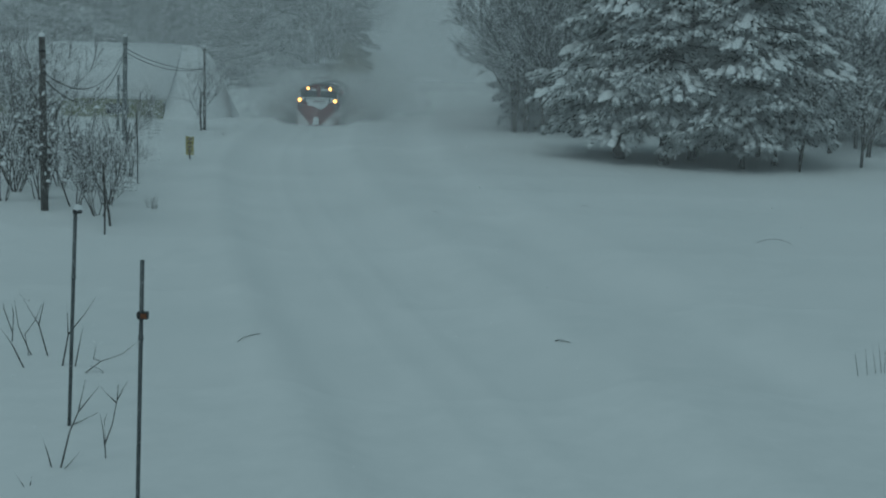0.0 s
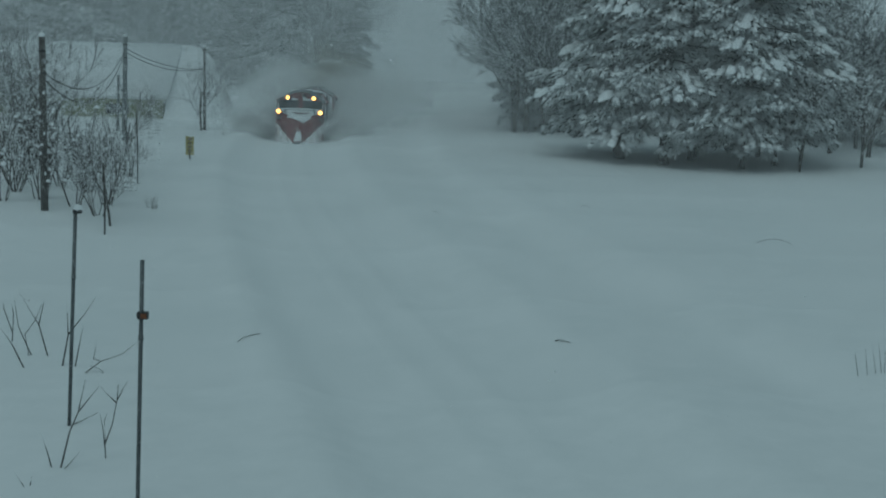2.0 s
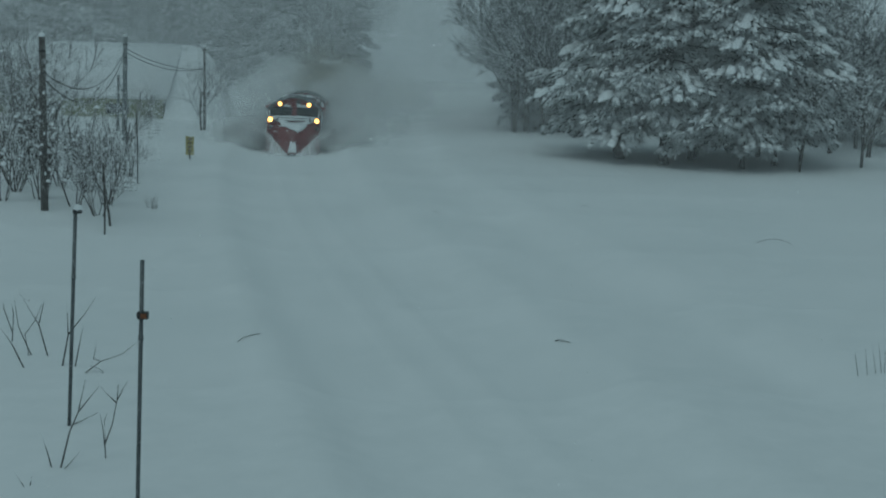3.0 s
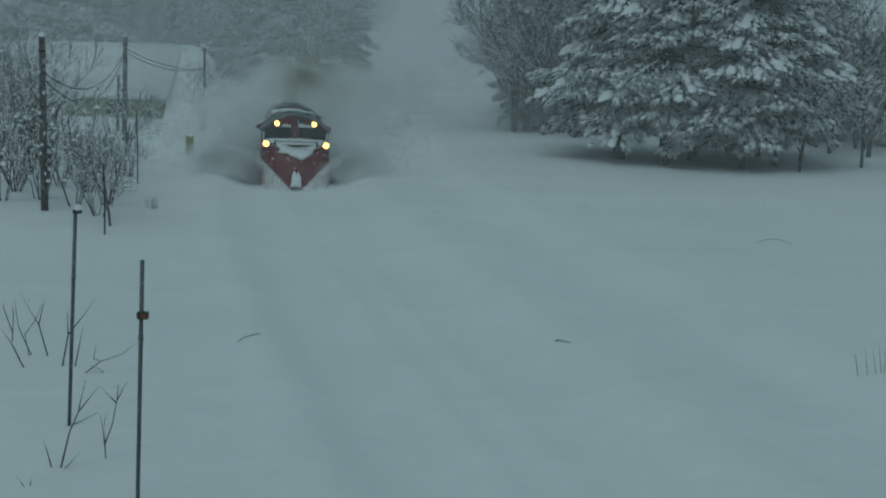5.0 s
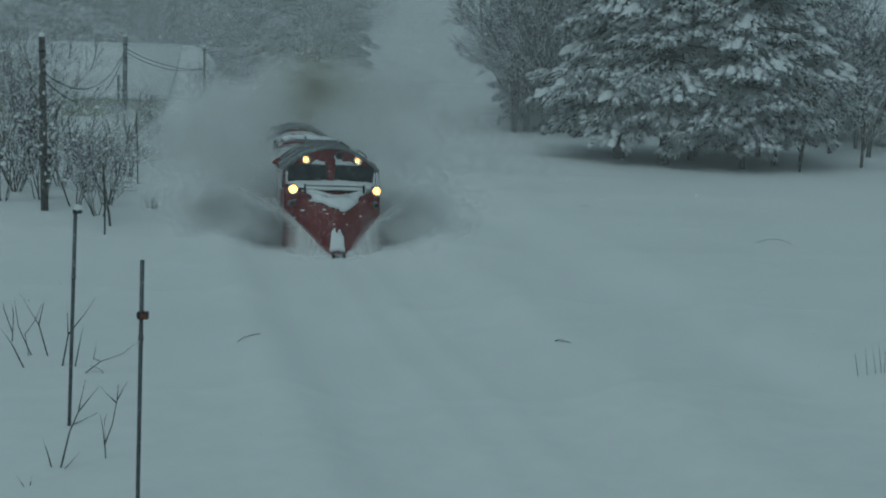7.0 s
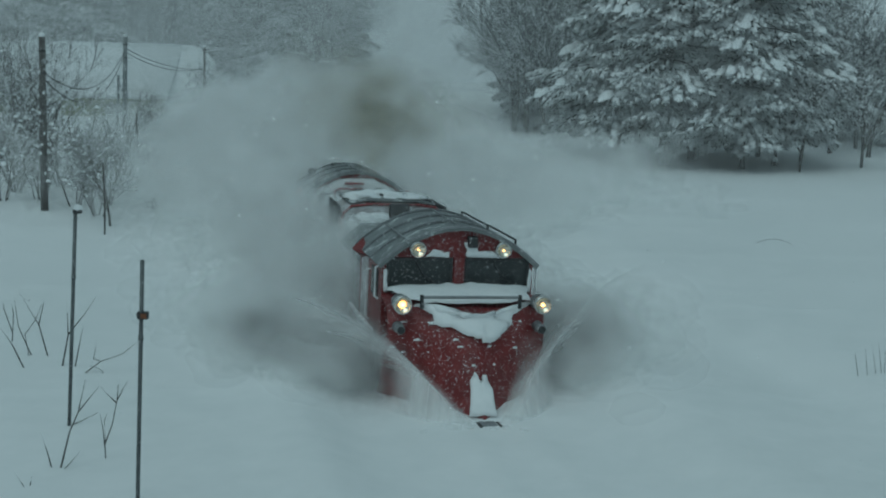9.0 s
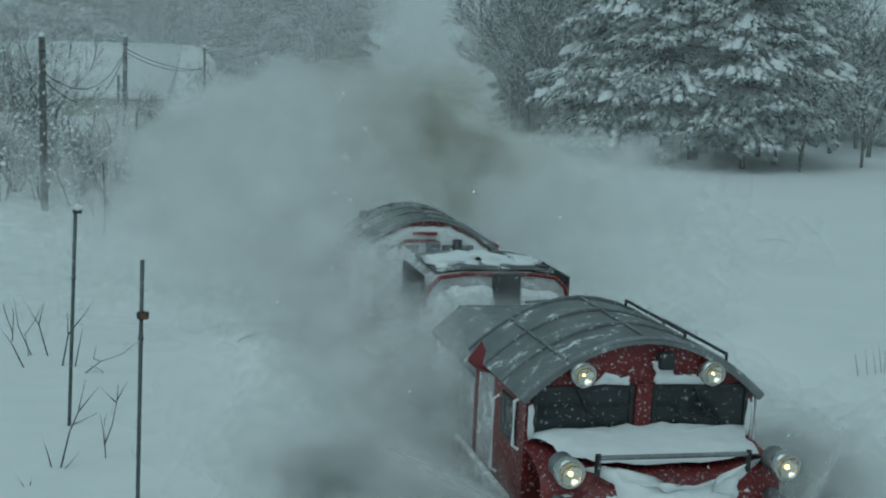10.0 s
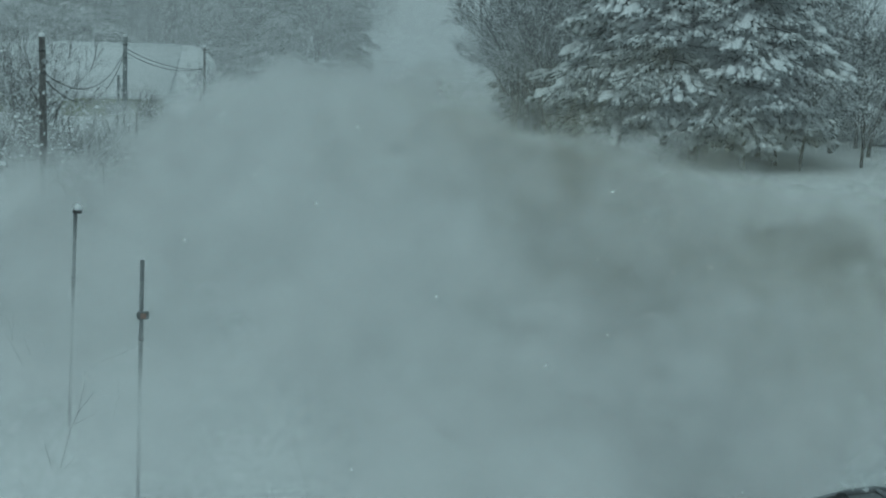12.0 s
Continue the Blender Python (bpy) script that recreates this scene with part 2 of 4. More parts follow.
def headlamp(parent, c, r, aim=(0.0, 0.0), bulb=0.20):
    """A round lamp: a small bulb in the focus of a mirrored dish, so that it shines along its aim."""
    body = part("headlamp", cylinder((c[0], c[1] + 0.24, c[2]), r * 1.02, r * 0.8, 0.24), GREY, parent, "round headlamp alight", True)
    part("lamp_ring", ring(c, r * 1.15, r * 0.24, 0.14), CHROME, body, "bright metal rim", True)
    R = r * 0.92
    bm = bmesh.new()
    rows = []
    for k in range(1, 9):
        q = R * k / 8
        rows.append([bm.verts.new((q * math.cos(2 * math.pi * a / 24), 0.5 * R - q * q / (2 * R), q * math.sin(2 * math.pi * a / 24))) for a in range(24)])
    mid = bm.verts.new((0, 0.5 * R, 0))
    for a in range(24):
        bm.faces.new((mid, rows[0][a], rows[0][(a + 1) % 24]))
        for p, q in zip(rows, rows[1:]):
            bm.faces.new((p[a], q[a], q[(a + 1) % 24], p[(a + 1) % 24]))
    bmesh.ops.transform(bm, matrix=pose(c[0], c[1] + 0.03, c[2], aim[0], 0, aim[1]), verts=bm.verts)
    part("reflector", bm, MIRROR, body, "mirrored lamp dish", True)
    bm = bmesh.new()
    bmesh.ops.create_uvsphere(bm, u_segments=12, v_segments=8, radius=R * bulb, matrix=pose(c[0], c[1] + 0.03, c[2]))
    part("bulb", bm, LAMP_CORE, body, "glowing warm yellow bulb", True)
    return body


def snow_sheet(outline, thick, seed, push=(0, 0, 0)):
    """A slab of caked snow with an uneven rim: outline points (x, y, z), swollen along push."""
    bm = bmesh.new()
    cx = sum((Vector(p) for p in outline), Vector()) / len(outline)
    n = len(outline)
    push = Vector(push).normalized()
    rows = []
    for s, lift in ((1.0, 0.0), (0.97, 0.7), (0.8, 1.0), (0.45, 1.15)):
        row = []
        for i, p in enumerate(outline):
            q = cx + (Vector(p) - cx) * s * (1 + 0.05 * noise.noise(Vector((i * 1.9, seed, s * 4))))
            row.append(bm.verts.new(q + push * thick * lift * (1 + 0.35 * noise.noise(Vector((i * 0.9, s * 5, seed))))))
        rows.append(row)
    for a, b in zip(rows, rows[1:]):
        for k in range(n):
            bm.faces.new((a[k], a[(k + 1) % n], b[(k + 1) % n], b[k]))
    bm.faces.new(rows[-1])
    bmesh.ops.recalc_face_normals(bm, faces=bm.faces)
    return bm


def ragged(points, steps=5, jag=0.05, seed=0):
    """A closed outline with extra uneven points between its corners."""
    out = []
    for i, p in enumerate(points):
        a, b = Vector(p), Vector(points[(i + 1) % len(points)])
        for k in range(steps):
            q = a.lerp(b, k / steps)
            out.append(q + Vector((1, 0.2, 1)) * jag * noise.noise(Vector((i * 2.3 + k * 0.8, seed, 1.7))))
    return out


# ridge of the plough's nose and its outer edge, as (y, z) from the deck down
NOSE = [(1.12, 2.18), (0.35, 2.12), (-0.12, 1.92), (-0.34, 1.62), (-0.50, 1.25), (-0.74, 0.90), (-1.08, 0.55), (-1.45, 0.12)]
EDGE = [(1.12, 2.16), (0.62, 2.08), (0.40, 1.98), (0.34, 1.66), (0.40, 1.26), (0.56, 0.90), (0.80, 0.52), (1.10, 0.12)]


def blade_point(u, v):
    """u from the nose (0) to the outer edge (+-1), v from the deck (0) to the foot (1)."""
    k = min(int(v * 7), 6)
    w = v * 7 - k
    ny, nz = (NOSE[k][i] + (NOSE[k + 1][i] - NOSE[k][i]) * w for i in (0, 1))
    ey, ez = (EDGE[k][i] + (EDGE[k + 1][i] - EDGE[k][i]) * w for i in (0, 1))
    a = abs(u)
    half = 1.42 + 0.10 * max(0, v - 0.4)
    hollow = 0.16 * math.sin(math.pi * a) * max(0, v - 0.25)
    return Vector((u * half, ny + (ey - ny) * a ** 1.15 + hollow, nz + (ez - nz) * a))


def blade(v0, v1, u0, u1, lift=0.0, nu=20, nv=16):
    bm = bmesh.new()
    g = [[bm.verts.new(blade_point(u0 + (u1 - u0) * i / nu, v0 + (v1 - v0) * j / nv) + Vector((0, -lift, lift * 0.5))) for i in range(nu + 1)] for j in range(nv + 1)]
    for j in range(nv):
        for i in range(nu):
            bm.faces.new((g[j][i], g[j][i + 1], g[j + 1][i + 1], g[j + 1][i]))
    bmesh.ops.recalc_face_normals(bm, faces=bm.faces)
    return bm


def plough_car():
    car = thing("snow_plough_car")
    HALF, EAVE, TOP = 1.40, 2.74, 3.36
    wall = [(-HALF, 0.55)] + arch(HALF, EAVE, TOP - 0.04) + [(HALF, 0.55)]
    part("body", extrude(wall, 1.14, 3.35), RED, car, "dark red cab body speckled with snow")
    part("rear_body", extrude([(-1.3, 0.6), (-1.3, 2.3), (-0.9, 2.62), (0.9, 2.62), (1.3, 2.3), (1.3, 0.6)], 3.35, 6.0), SIDE, car, "rear body caked with driven snow")
    part("rear_roof", extrude([(-1.36, 2.30), (-0.92, 2.66), (0.92, 2.66), (1.36, 2.30), (1.36, 2.36), (0.94, 2.74), (-0.94, 2.74), (-1.36, 2.36)], 3.4, 6.1), ROOF, car, "lower grey roof dusted with snow")
    roof = part("roof", roof_shell(1.49, EAVE - 0.05, TOP + 0.02, 1.04, 3.45, 0.05), ROOF, car, "arched grey roof dusted with snow")
    for y in (1.06, 1.85, 2.65, 3.43):
        part("roof_rib", rib(1.49, EAVE - 0.05, TOP + 0.03, y, 0.05), GREY, roof)
    for x, z in ((-0.95, 3.13), (0.0, 3.40), (0.95, 3.13)):
        part("roof_seam", tube([(x, 1.1, z), (x, 3.4, z)], 0.02, 5), GREY, roof)
    for x, z in ((0.55, 3.32), (1.10, 3.06)):
        rail = part("roof_rail", tube([(x, 1.3, z), (x, 1.3, z + 0.08), (x, 3.2, z + 0.08), (x, 3.2, z)], 0.02, 6), DARK, roof)
    # front windows in raised frames
    for x0, x1 in ((-1.30, -0.14), (0.14, 1.30)):
        cx, w = (x0 + x1) / 2, x1 - x0
        fr = bmesh.new()
        for c, s in (((cx, 1.125, 2.80), (w + 0.06, 0.05, 0.05)), ((cx, 1.125, 2.22), (w + 0.06, 0.05, 0.05)), ((x0, 1.125, 2.51), (0.05, 0.05, 0.54)), ((x1, 1.125, 2.51), (0.05, 0.05, 0.54))):
            box(c, s, bm=fr)
        win = part("windscreen", fr, DARK, car, "dark rubber window frame")
        part("pane", box((cx, 1.132, 2.51), (w, 0.02, 0.56)), GLASS, win, "dark glass flecked with snow")
        part("wiper", tube([(cx - 0.1, 1.09, 2.80), (cx + 0.05, 1.085, 2.52), (cx + 0.30, 1.085, 2.36)], 0.012, 5), DARK, win)
    part("window_post", box((0.0, 1.10, 2.52), (0.20, 0.06, 0.66), bevel=0.02), RED, car)
    part("marker_box", box((0.22, 1.05, 3.13), (0.18, 0.16, 0.20), bevel=0.03), DARK, car, "small dark box on the brow")
    # snow caked on the brow, over the windows and on the deck
    brow = [(-0.62, 1.1, 2.85), (-0.18, 1.1, 2.84), (-0.22, 1.1, 2.92), (-0.5, 1.1, 2.97)]
    part("brow_snow", snow_sheet(ragged(brow, 4, 0.04, 1), 0.05, 1, (0, -1, 0.2)), SNOW_LOAD, car, "snow caked over the windscreen", True)
    brow = [(0.14, 1.1, 2.84), (0.80, 1.1, 2.84), (0.62, 1.1, 2.96), (0.36, 1.1, 2.92), (0.20, 1.1, 3.14), (0.06, 1.1, 3.10), (0.12, 1.1, 2.95)]
    part("brow_snow", snow_sheet(ragged(brow, 4, 0.05, 2), 0.06, 2, (0, -1, 0.2)), SNOW_LOAD, car, "snow caked over the windscreen", True)
    deck = [(-1.30, 1.10, 2.26), (-0.6, 1.10, 2.28), (0.1, 1.10, 2.33), (0.7, 1.10, 2.27), (1.30, 1.10, 2.24), (1.20, 0.50, 2.16), (0.4, 0.30, 2.15), (-0.4, 0.30, 2.15), (-1.1, 0.50, 2.16)]
    part("deck_snow", snow_sheet(ragged(deck, 4, 0.07, 3), 0.09, 3, (0, 0, 1)), SNOW_LOAD, car, "drift of snow lying on the plough's deck", True)
    tongue = [(-0.95, 0.40, 2.12), (-0.60, 0.12, 2.05), (-0.30, -0.06, 1.99), (0.05, -0.10, 1.96), (0.40, -0.04, 2.00), (0.70, 0.14, 2.06), (1.15, 0.42, 2.13), (0.95, 0.32, 2.02), (0.72, 0.16, 1.93),
              (0.70, 0.06, 1.82), (0.58, -0.02, 1.72), (0.35, -0.20, 1.60), (0.10, -0.30, 1.58), (-0.05, -0.26, 1.68), (-0.30, -0.12, 1.76), (-0.62, 0.08, 1.86), (-0.75, 0.22, 1.98)]
    part("nose_snow", snow_sheet(ragged([(x, y - 0.08, z + 0.03) for x, y, z in tongue], 3, 0.08, 5), 0.12, 5, (0, -0.7, 0.7)), SNOW_LOAD, car, "tongue of snow stuck to the plough's nose", True)
    part("snow_clump", lump((0.86, 0.26, 1.90), (0.10, 0.05, 0.06), 4), SNOW_LOAD, car, "", True)
    part("plough_blade", blade(0, 1, -1, 1), RED, car, "red V-shaped plough blade streaked with snow", True)
    for s in (-1, 1):
        part("side_wing", box((s * 1.50, 2.4, 1.05), (0.08, 2.4, 0.95), (0, s * 6, 0), 0.03), SIDE, car, "folded side wing caked with snow")
    rnd = random.Random(44)
    for i in range(16):
        q = blade_point(rnd.uniform(-0.95, 0.95), rnd.uniform(0.32, 0.6))
        part("snow_clump", lump((q.x, q.y - 0.01, q.z), (rnd.uniform(0.03, 0.09), 0.03, rnd.uniform(0.02, 0.05)), i, 0.6, 1), SNOW_LOAD, car, "", True)
    for s in (-1, 1):
        part("corner_snow", snow_sheet(ragged([(s * 1.36, 1.11, 2.20), (s * 1.38, 1.11, 2.60), (s * 1.32, 1.11, 2.64), (s * 1.30, 1.11, 2.22)], 4, 0.03, s * 3 + 20), 0.03, s + 9, (0, -1, 0)), SNOW_LOAD, car, "", True)
    part("nose_cap", snow_sheet(ragged([(-0.14, -0.60, 1.02), (-0.05, -0.54, 1.16), (0.03, -0.64, 1.00), (0.10, -0.56, 1.12), (0.17, -0.64, 0.98), (0.26, -1.04, 0.52), (-0.24, -1.04, 0.52)], 4, 0.05, 8), 0.10, 8, (0, -1, 0.3)), SNOW_LOAD, car, "snow frozen on the ridge of the nose", True)
    part("coupler_box", box((0, -1.36, 0.32), (0.30, 0.30, 0.34), bevel=0.05), GREY, car, "dark coupler cover with snow")
    for s in (-1, 1):
        part("coupler_plate", box((s * 0.17, -1.42, 0.34), (0.05, 0.28, 0.30), bevel=0.015), DARK, car)
        headlamp(car, (s * 0.788, 0.94, 2.989), 0.125, (3, 0), 0.13)
        lamp = headlamp(car, (s * 1.25, -0.10, 2.20), 0.14, (3, 0))
        part("lamp_bracket", tube([(s * 1.25, 0.2, 2.16), (s * 1.22, 0.5, 2.10), (s * 1.12, 0.8, 2.06)], 0.05, 6), DARK, lamp)
        horn = part("horn", cylinder((s * 1.26, 0.10, 1.76), 0.10, 0.075, 0.30), GREY, car, "short grey horn tube", True)
        part("horn_mouth", cylinder((s * 1.26, -0.055, 1.76), 0.065, 0.065, 0.02), DARK, horn)
        part("grab_post", tube([(s * 0.88, 0.12, 2.10), (s * 0.88, 0.12, 2.34)], 0.035, 6), DARK, car)
        part("side_handrail", tube([(s * 1.43, 1.25, 2.05), (s * 1.50, 1.25, 2.10), (s * 1.50, 1.25, 2.62), (s * 1.43, 1.25, 2.66)], 0.022, 6), SNOW_LOAD, car)
        part("side_handrail", tube([(s * 1.43, 2.1, 1.5), (s * 1.50, 2.1, 1.55), (s * 1.50, 2.1, 2.42), (s * 1.43, 2.1, 2.46)], 0.022, 6), SNOW_LOAD, car)
        wf = part("side_window", box((s * 1.405, 1.75, 2.28), (0.03, 0.62, 0.52), bevel=0.01), DARK, car)
        part("pane", box((s * 1.415, 1.75, 2.28), (0.02, 0.52, 0.42)), GLASS, wf)
        part("side_door", box((s * 1.41, 2.75, 1.75), (0.03, 0.66, 1.7), bevel=0.01), SIDE, car, "snow-caked cab door")
        bm = bmesh.new()
        tri = [(s * 1.38, 2.5, 2.60), (s * 1.66, 2.75, 2.70), (s * 1.38, 3.15, 2.84), (s * 1.38, 3.15, 2.46)]
        a = [bm.verts.new(p) for p in tri]
        b = [bm.verts.new((p[0], p[1] + 0.06, p[2] + 0.03)) for p in tri]
        for k in range(4):
            bm.faces.new((a[k], a[(k + 1) % 4], b[(k + 1) % 4], b[k]))
        bm.faces.new(a[::-1]), bm.faces.new(b)
        bmesh.ops.recalc_face_normals(bm, faces=bm.faces)
        part("wind_deflector", bm, RED_CLEAN, car, "flared red wind deflector")
    part("grab_bar", tube([(-0.88, 0.12, 2.30), (0.88, 0.12, 2.30)], 0.028, 6), GREY, car, "grab rail across the deck")
    for x in (-0.72, 0.72):
        for y in (2.2, 5.2):
            part("wheel", cylinder((x, y, 0.43), 0.43, 0.43, 0.12, "x", 24), DARK, car)
    part("underframe", box((0, 3.4, 0.62), (2.0, 5.4, 0.30), bevel=0.04), DARK, car)
    return tagged(car, "dark red railway snow plough car with four lit lamps, snow-caked", "snow plough")


def locomotive():
    """Its frame: the front of the leading bonnet at y = 0."""
    loco = thing("locomotive")
    H, W = 3.0, 1.20
    prof = [(-W, 1.0), (-W, H - 0.42), (-W + 0.07, H - 0.2), (-W + 0.24, H - 0.05), (-W + 0.6, H), (W - 0.6, H), (W - 0.24, H - 0.05), (W - 0.07, H - 0.2), (W, H - 0.42), (W, 1.0)]
    part("bonnet", extrude(prof, 0.0, 1.5), SIDE, loco, "dark red rounded bonnet end under snow")
    part("engine_deck", extrude([(-1.1, 1.0), (-1.1, 2.15), (-0.8, 2.35), (0.8, 2.35), (1.1, 2.15), (1.1, 1.0)], 1.5, 5.2), SIDE, loco, "low engine deck deep in snow")
    part("bonnet_trim", tube([(x, -0.02, z) for x, z in prof], 0.035, 6), RED, loco, "red front edge of the bonnet")
    part("bonnet_side", box((-W - 0.02, 0.85, 2.1), (0.06, 1.5, 1.7), bevel=0.02), DARK, loco, "dark louvred bonnet side")
    part("bonnet_side", box((W + 0.02, 0.85, 2.1), (0.06, 1.5, 1.7), bevel=0.02), DARK, loco, "dark louvred bonnet side")
    part("bonnet_roof", extrude([(-W + 0.2, H - 0.02), (-0.6, H + 0.04), (0.6, H + 0.04), (W - 0.2, H - 0.02), (W - 0.2, H + 0.03), (0.6, H + 0.1), (-0.6, H + 0.1), (-W + 0.2, H + 0.03)], 0.2, 1.75), ROOF, loco, "grey bonnet top half buried in snow")
    # the front: snow packed on both cheeks, a dark recessed middle
    part("front_recess", box((0.12, -0.05, 2.18), (0.46, 0.12, 1.7), bevel=0.02), DARK, loco, "dark recessed door with a step")
    cheek = [(-1.10, -0.06, 1.00), (-1.10, -0.06, 2.53), (-0.92, -0.06, 2.78), (-0.1, -0.06, 2.85), (-0.12, -0.06, 2.33), (-0.1, -0.06, 1.20), (-0.16, -0.06, 1.00)]
    part("front_snow", snow_sheet(ragged(cheek, 5, 0.06, 11), 0.16, 11, (0, -1, 0.1)), SNOW_LOAD, loco, "thick snow packed on the bonnet's front", True)
    cheek = [(0.36, -0.06, 1.00), (0.38, -0.06, 2.79), (0.95, -0.06, 2.71), (1.08, -0.06, 2.51), (1.10, -0.06, 1.00)]
    part("front_snow", snow_sheet(ragged(cheek, 5, 0.04, 12), 0.06, 12, (0, -1, 0.1)), SNOW_LOAD, loco, "thin snow packed on the bonnet's front", True)
    lamp = part("dead_lamp", ring((0.92, -0.16, 2.35), 0.17, 0.05, 0.14), GREY, loco, "unlit round lamp rimmed with snow", True)
    part("lens", cylinder((0.92, -0.08, 2.35), 0.12, 0.12, 0.02), DARK, lamp)
    for x in (0.62, 0.70):
        part("front_rail", tube([(x, -0.14, 1.93), (x, -0.14, 2.48)], 0.02, 5), DARK, loco)
    part("front_rail", tube([(0.42, -0.15, 2.57), (1.15, -0.15, 2.61)], 0.022, 5), DARK, loco)
    part("top_hatch", box((0.80, 0.35, H + 0.03), (0.26, 0.30, 0.12), bevel=0.05), DARK, loco)
    part("top_hatch", box((0.1, 0.9, H + 0.12), (0.62, 0.5, 0.12), bevel=0.04), DARK, loco)
    for k in range(5):
        part("bonnet_drift", lump((-0.55 + 0.5 * (k % 3), 0.75 + 0.15 * (k % 2) if k < 3 else 1.4 + 0.9 * (k - 2), H + 0.06 if k < 3 else 2.4), (0.52, 0.50, 0.11), 20 + k, 0.9, 3), SNOW_LOAD, loco, "snow lying on the bonnet", True)
    part("exhaust_stack", cylinder((0.55, 4.9, 2.55), 0.10, 0.09, 0.50, "z"), DARK, loco, "short round exhaust stack", True)
    part("filler_pipe", cylinder((0.95, 2.2, 2.52), 0.10, 0.10, 0.50, "z"), GREY, loco, "", True)
    # cab
    C0, C1, HALF, EAVE, TOP = 5.1, 7.2, 1.34, 2.60, 3.18
    wall = [(-HALF, 0.9)] + arch(HALF, EAVE, TOP - 0.04) + [(HALF, 0.9)]
    part("cab", extrude(wall, C0, C1), RED, loco, "red cab plastered with snow")
    roof = part("cab_roof", roof_shell(HALF + 0.10, EAVE - 0.04, TOP + 0.03, C0 - 0.12, C1 + 0.2, 0.05), ROOF, loco, "arched grey cab roof dusted with snow")
    for y in (C0 - 0.10, C0 + 0.7, C0 + 1.5, C1 + 0.1):
        part("roof_rib", rib(HALF + 0.10, EAVE - 0.04, TOP + 0.04, y, 0.05), GREY, roof)
    for x, z in ((-0.7, 3.08), (0.0, 3.23), (0.7, 3.08)):
        part("roof_seam", tube([(x, C0, z), (x, C1 + 0.1, z)], 0.02, 5), GREY, roof)
    part("roof_vent", lump((-0.95, C1 - 0.1, 2.95), (0.12, 0.16, 0.14), 31, 0.1), DARK, roof, "dark round vent on the roof", True)
    part("roof_vent", lump((-0.35, C1 + 0.0, 3.17), (0.06, 0.08, 0.08), 32, 0.1), DARK, roof, "dark round vent on the roof", True)
    face = [(-1.26, C0 - 0.02, 1.20), (-1.28, C0 - 0.02, 2.54), (-0.95, C0 - 0.02, 2.80), (-0.4, C0 - 0.02, 3.03), (0.4, C0 - 0.02, 3.03), (0.95, C0 - 0.02, 2.80), (1.28, C0 - 0.02, 2.54), (1.28, C0 - 0.02, 1.20)]
    part("face_snow", snow_sheet(ragged(face, 5, 0.04, 14), 0.06, 14, (0, -1, 0)), SNOW_LOAD, loco, "driven snow plastered over the cab front", True)
    for x0, x1 in ((-0.92, -0.24), (0.30, 0.88)):
        cx, w = (x0 + x1) / 2, x1 - x0
        win = part("cab_window", box((cx, C0 - 0.10, 2.51), (w + 0.06, 0.05, 0.34), bevel=0.02), GREY, loco, "grey frame of a snowed-up cab window")
        part("pane", box((cx, C0 - 0.13, 2.51), (w, 0.02, 0.26)), GREY, win, "frosted pane")
        part("window_snow", snow_sheet(ragged([(x0, C0 - 0.14, 2.35), (x1, C0 - 0.14, 2.35), (x1, C0 - 0.14, 2.49), (cx, C0 - 0.14, 2.65), (x0, C0 - 0.14, 2.55)], 4, 0.06, cx * 7), 0.05, cx * 3, (0, -1, 0.2)), SNOW_LOAD, win, "", True)
    part("number_board", box((-0.10, C0 - 0.12, 2.91), (0.50, 0.08, 0.06), bevel=0.02), RED_CLEAN, loco, "red beam over the cab windows")
    part("air_pipe", tube([(-0.62, C0 - 0.16, 2.41), (-0.62, C0 - 0.2, 2.71), (-0.5, C0 - 0.2, 2.77), (0.10, C0 - 0.2, 2.77)], 0.035, 8), RED, loco, "red pipe across the cab front", True)
    part("silencer", box((0.06, C0 - 0.24, 2.47), (0.24, 0.26, 0.62), bevel=0.04), GREY, loco, "upright grey duct with slots")
    part("flue_pipe", cylinder((-0.98, C0 - 0.18, 2.49), 0.07, 0.07, 0.34, "z"), DARK, loco, "", True)
    for s in (-1, 1):
        bm = bmesh.new()
        tri = [(s * 1.33, C0 + 0.05, 2.55), (s * 1.58, C0 + 0.35, 2.58), (s * 1.36, C0 + 1.1, 2.66), (s * 1.33, C0 + 1.1, 2.34)]
        a = [bm.verts.new(p) for p in tri]
        b = [bm.verts.new((p[0], p[1] + 0.05, p[2] + 0.04)) for p in tri]
        for k in range(4):
            bm.faces.new((a[k], a[(k + 1) % 4], b[(k + 1) % 4], b[k]))
        bm.faces.new(a[::-1]), bm.faces.new(b)
        bmesh.ops.recalc_face_normals(bm, faces=bm.faces)
        part("wind_deflector", bm, RED_CLEAN, loco, "flared red wind deflector")
        part("cab_door", box((s * 1.36, C0 + 0.55, 1.69), (0.05, 0.75, 1.5), bevel=0.02), SIDE, loco, "snow-plastered cab door")
        part("corner_post", box((s * 1.37, C0 + 0.06, 1.74), (0.06, 0.10, 1.5), bevel=0.02), RED_CLEAN, loco)
        part("corner_post", box((s * 1.37, C0 + 1.10, 1.74), (0.06, 0.10, 1.5), bevel=0.02), RED_CLEAN, loco)
        win = part("side_window", box((s * 1.37, C0 + 1.45, 2.07), (0.05, 0.8, 0.6), bevel=0.02), DARK, loco)
        part("pane", box((s * 1.385, C0 + 1.45, 2.14), (0.04, 0.68, 0.48)), GLASS, win)
        part("side_handrail", tube([(s * 1.38, C0 + 1.2, 1.20), (s * 1.45, C0 + 1.2, 1.29), (s * 1.45, C0 + 1.2, 2.29)], 0.02, 5), SNOW_LOAD, loco)
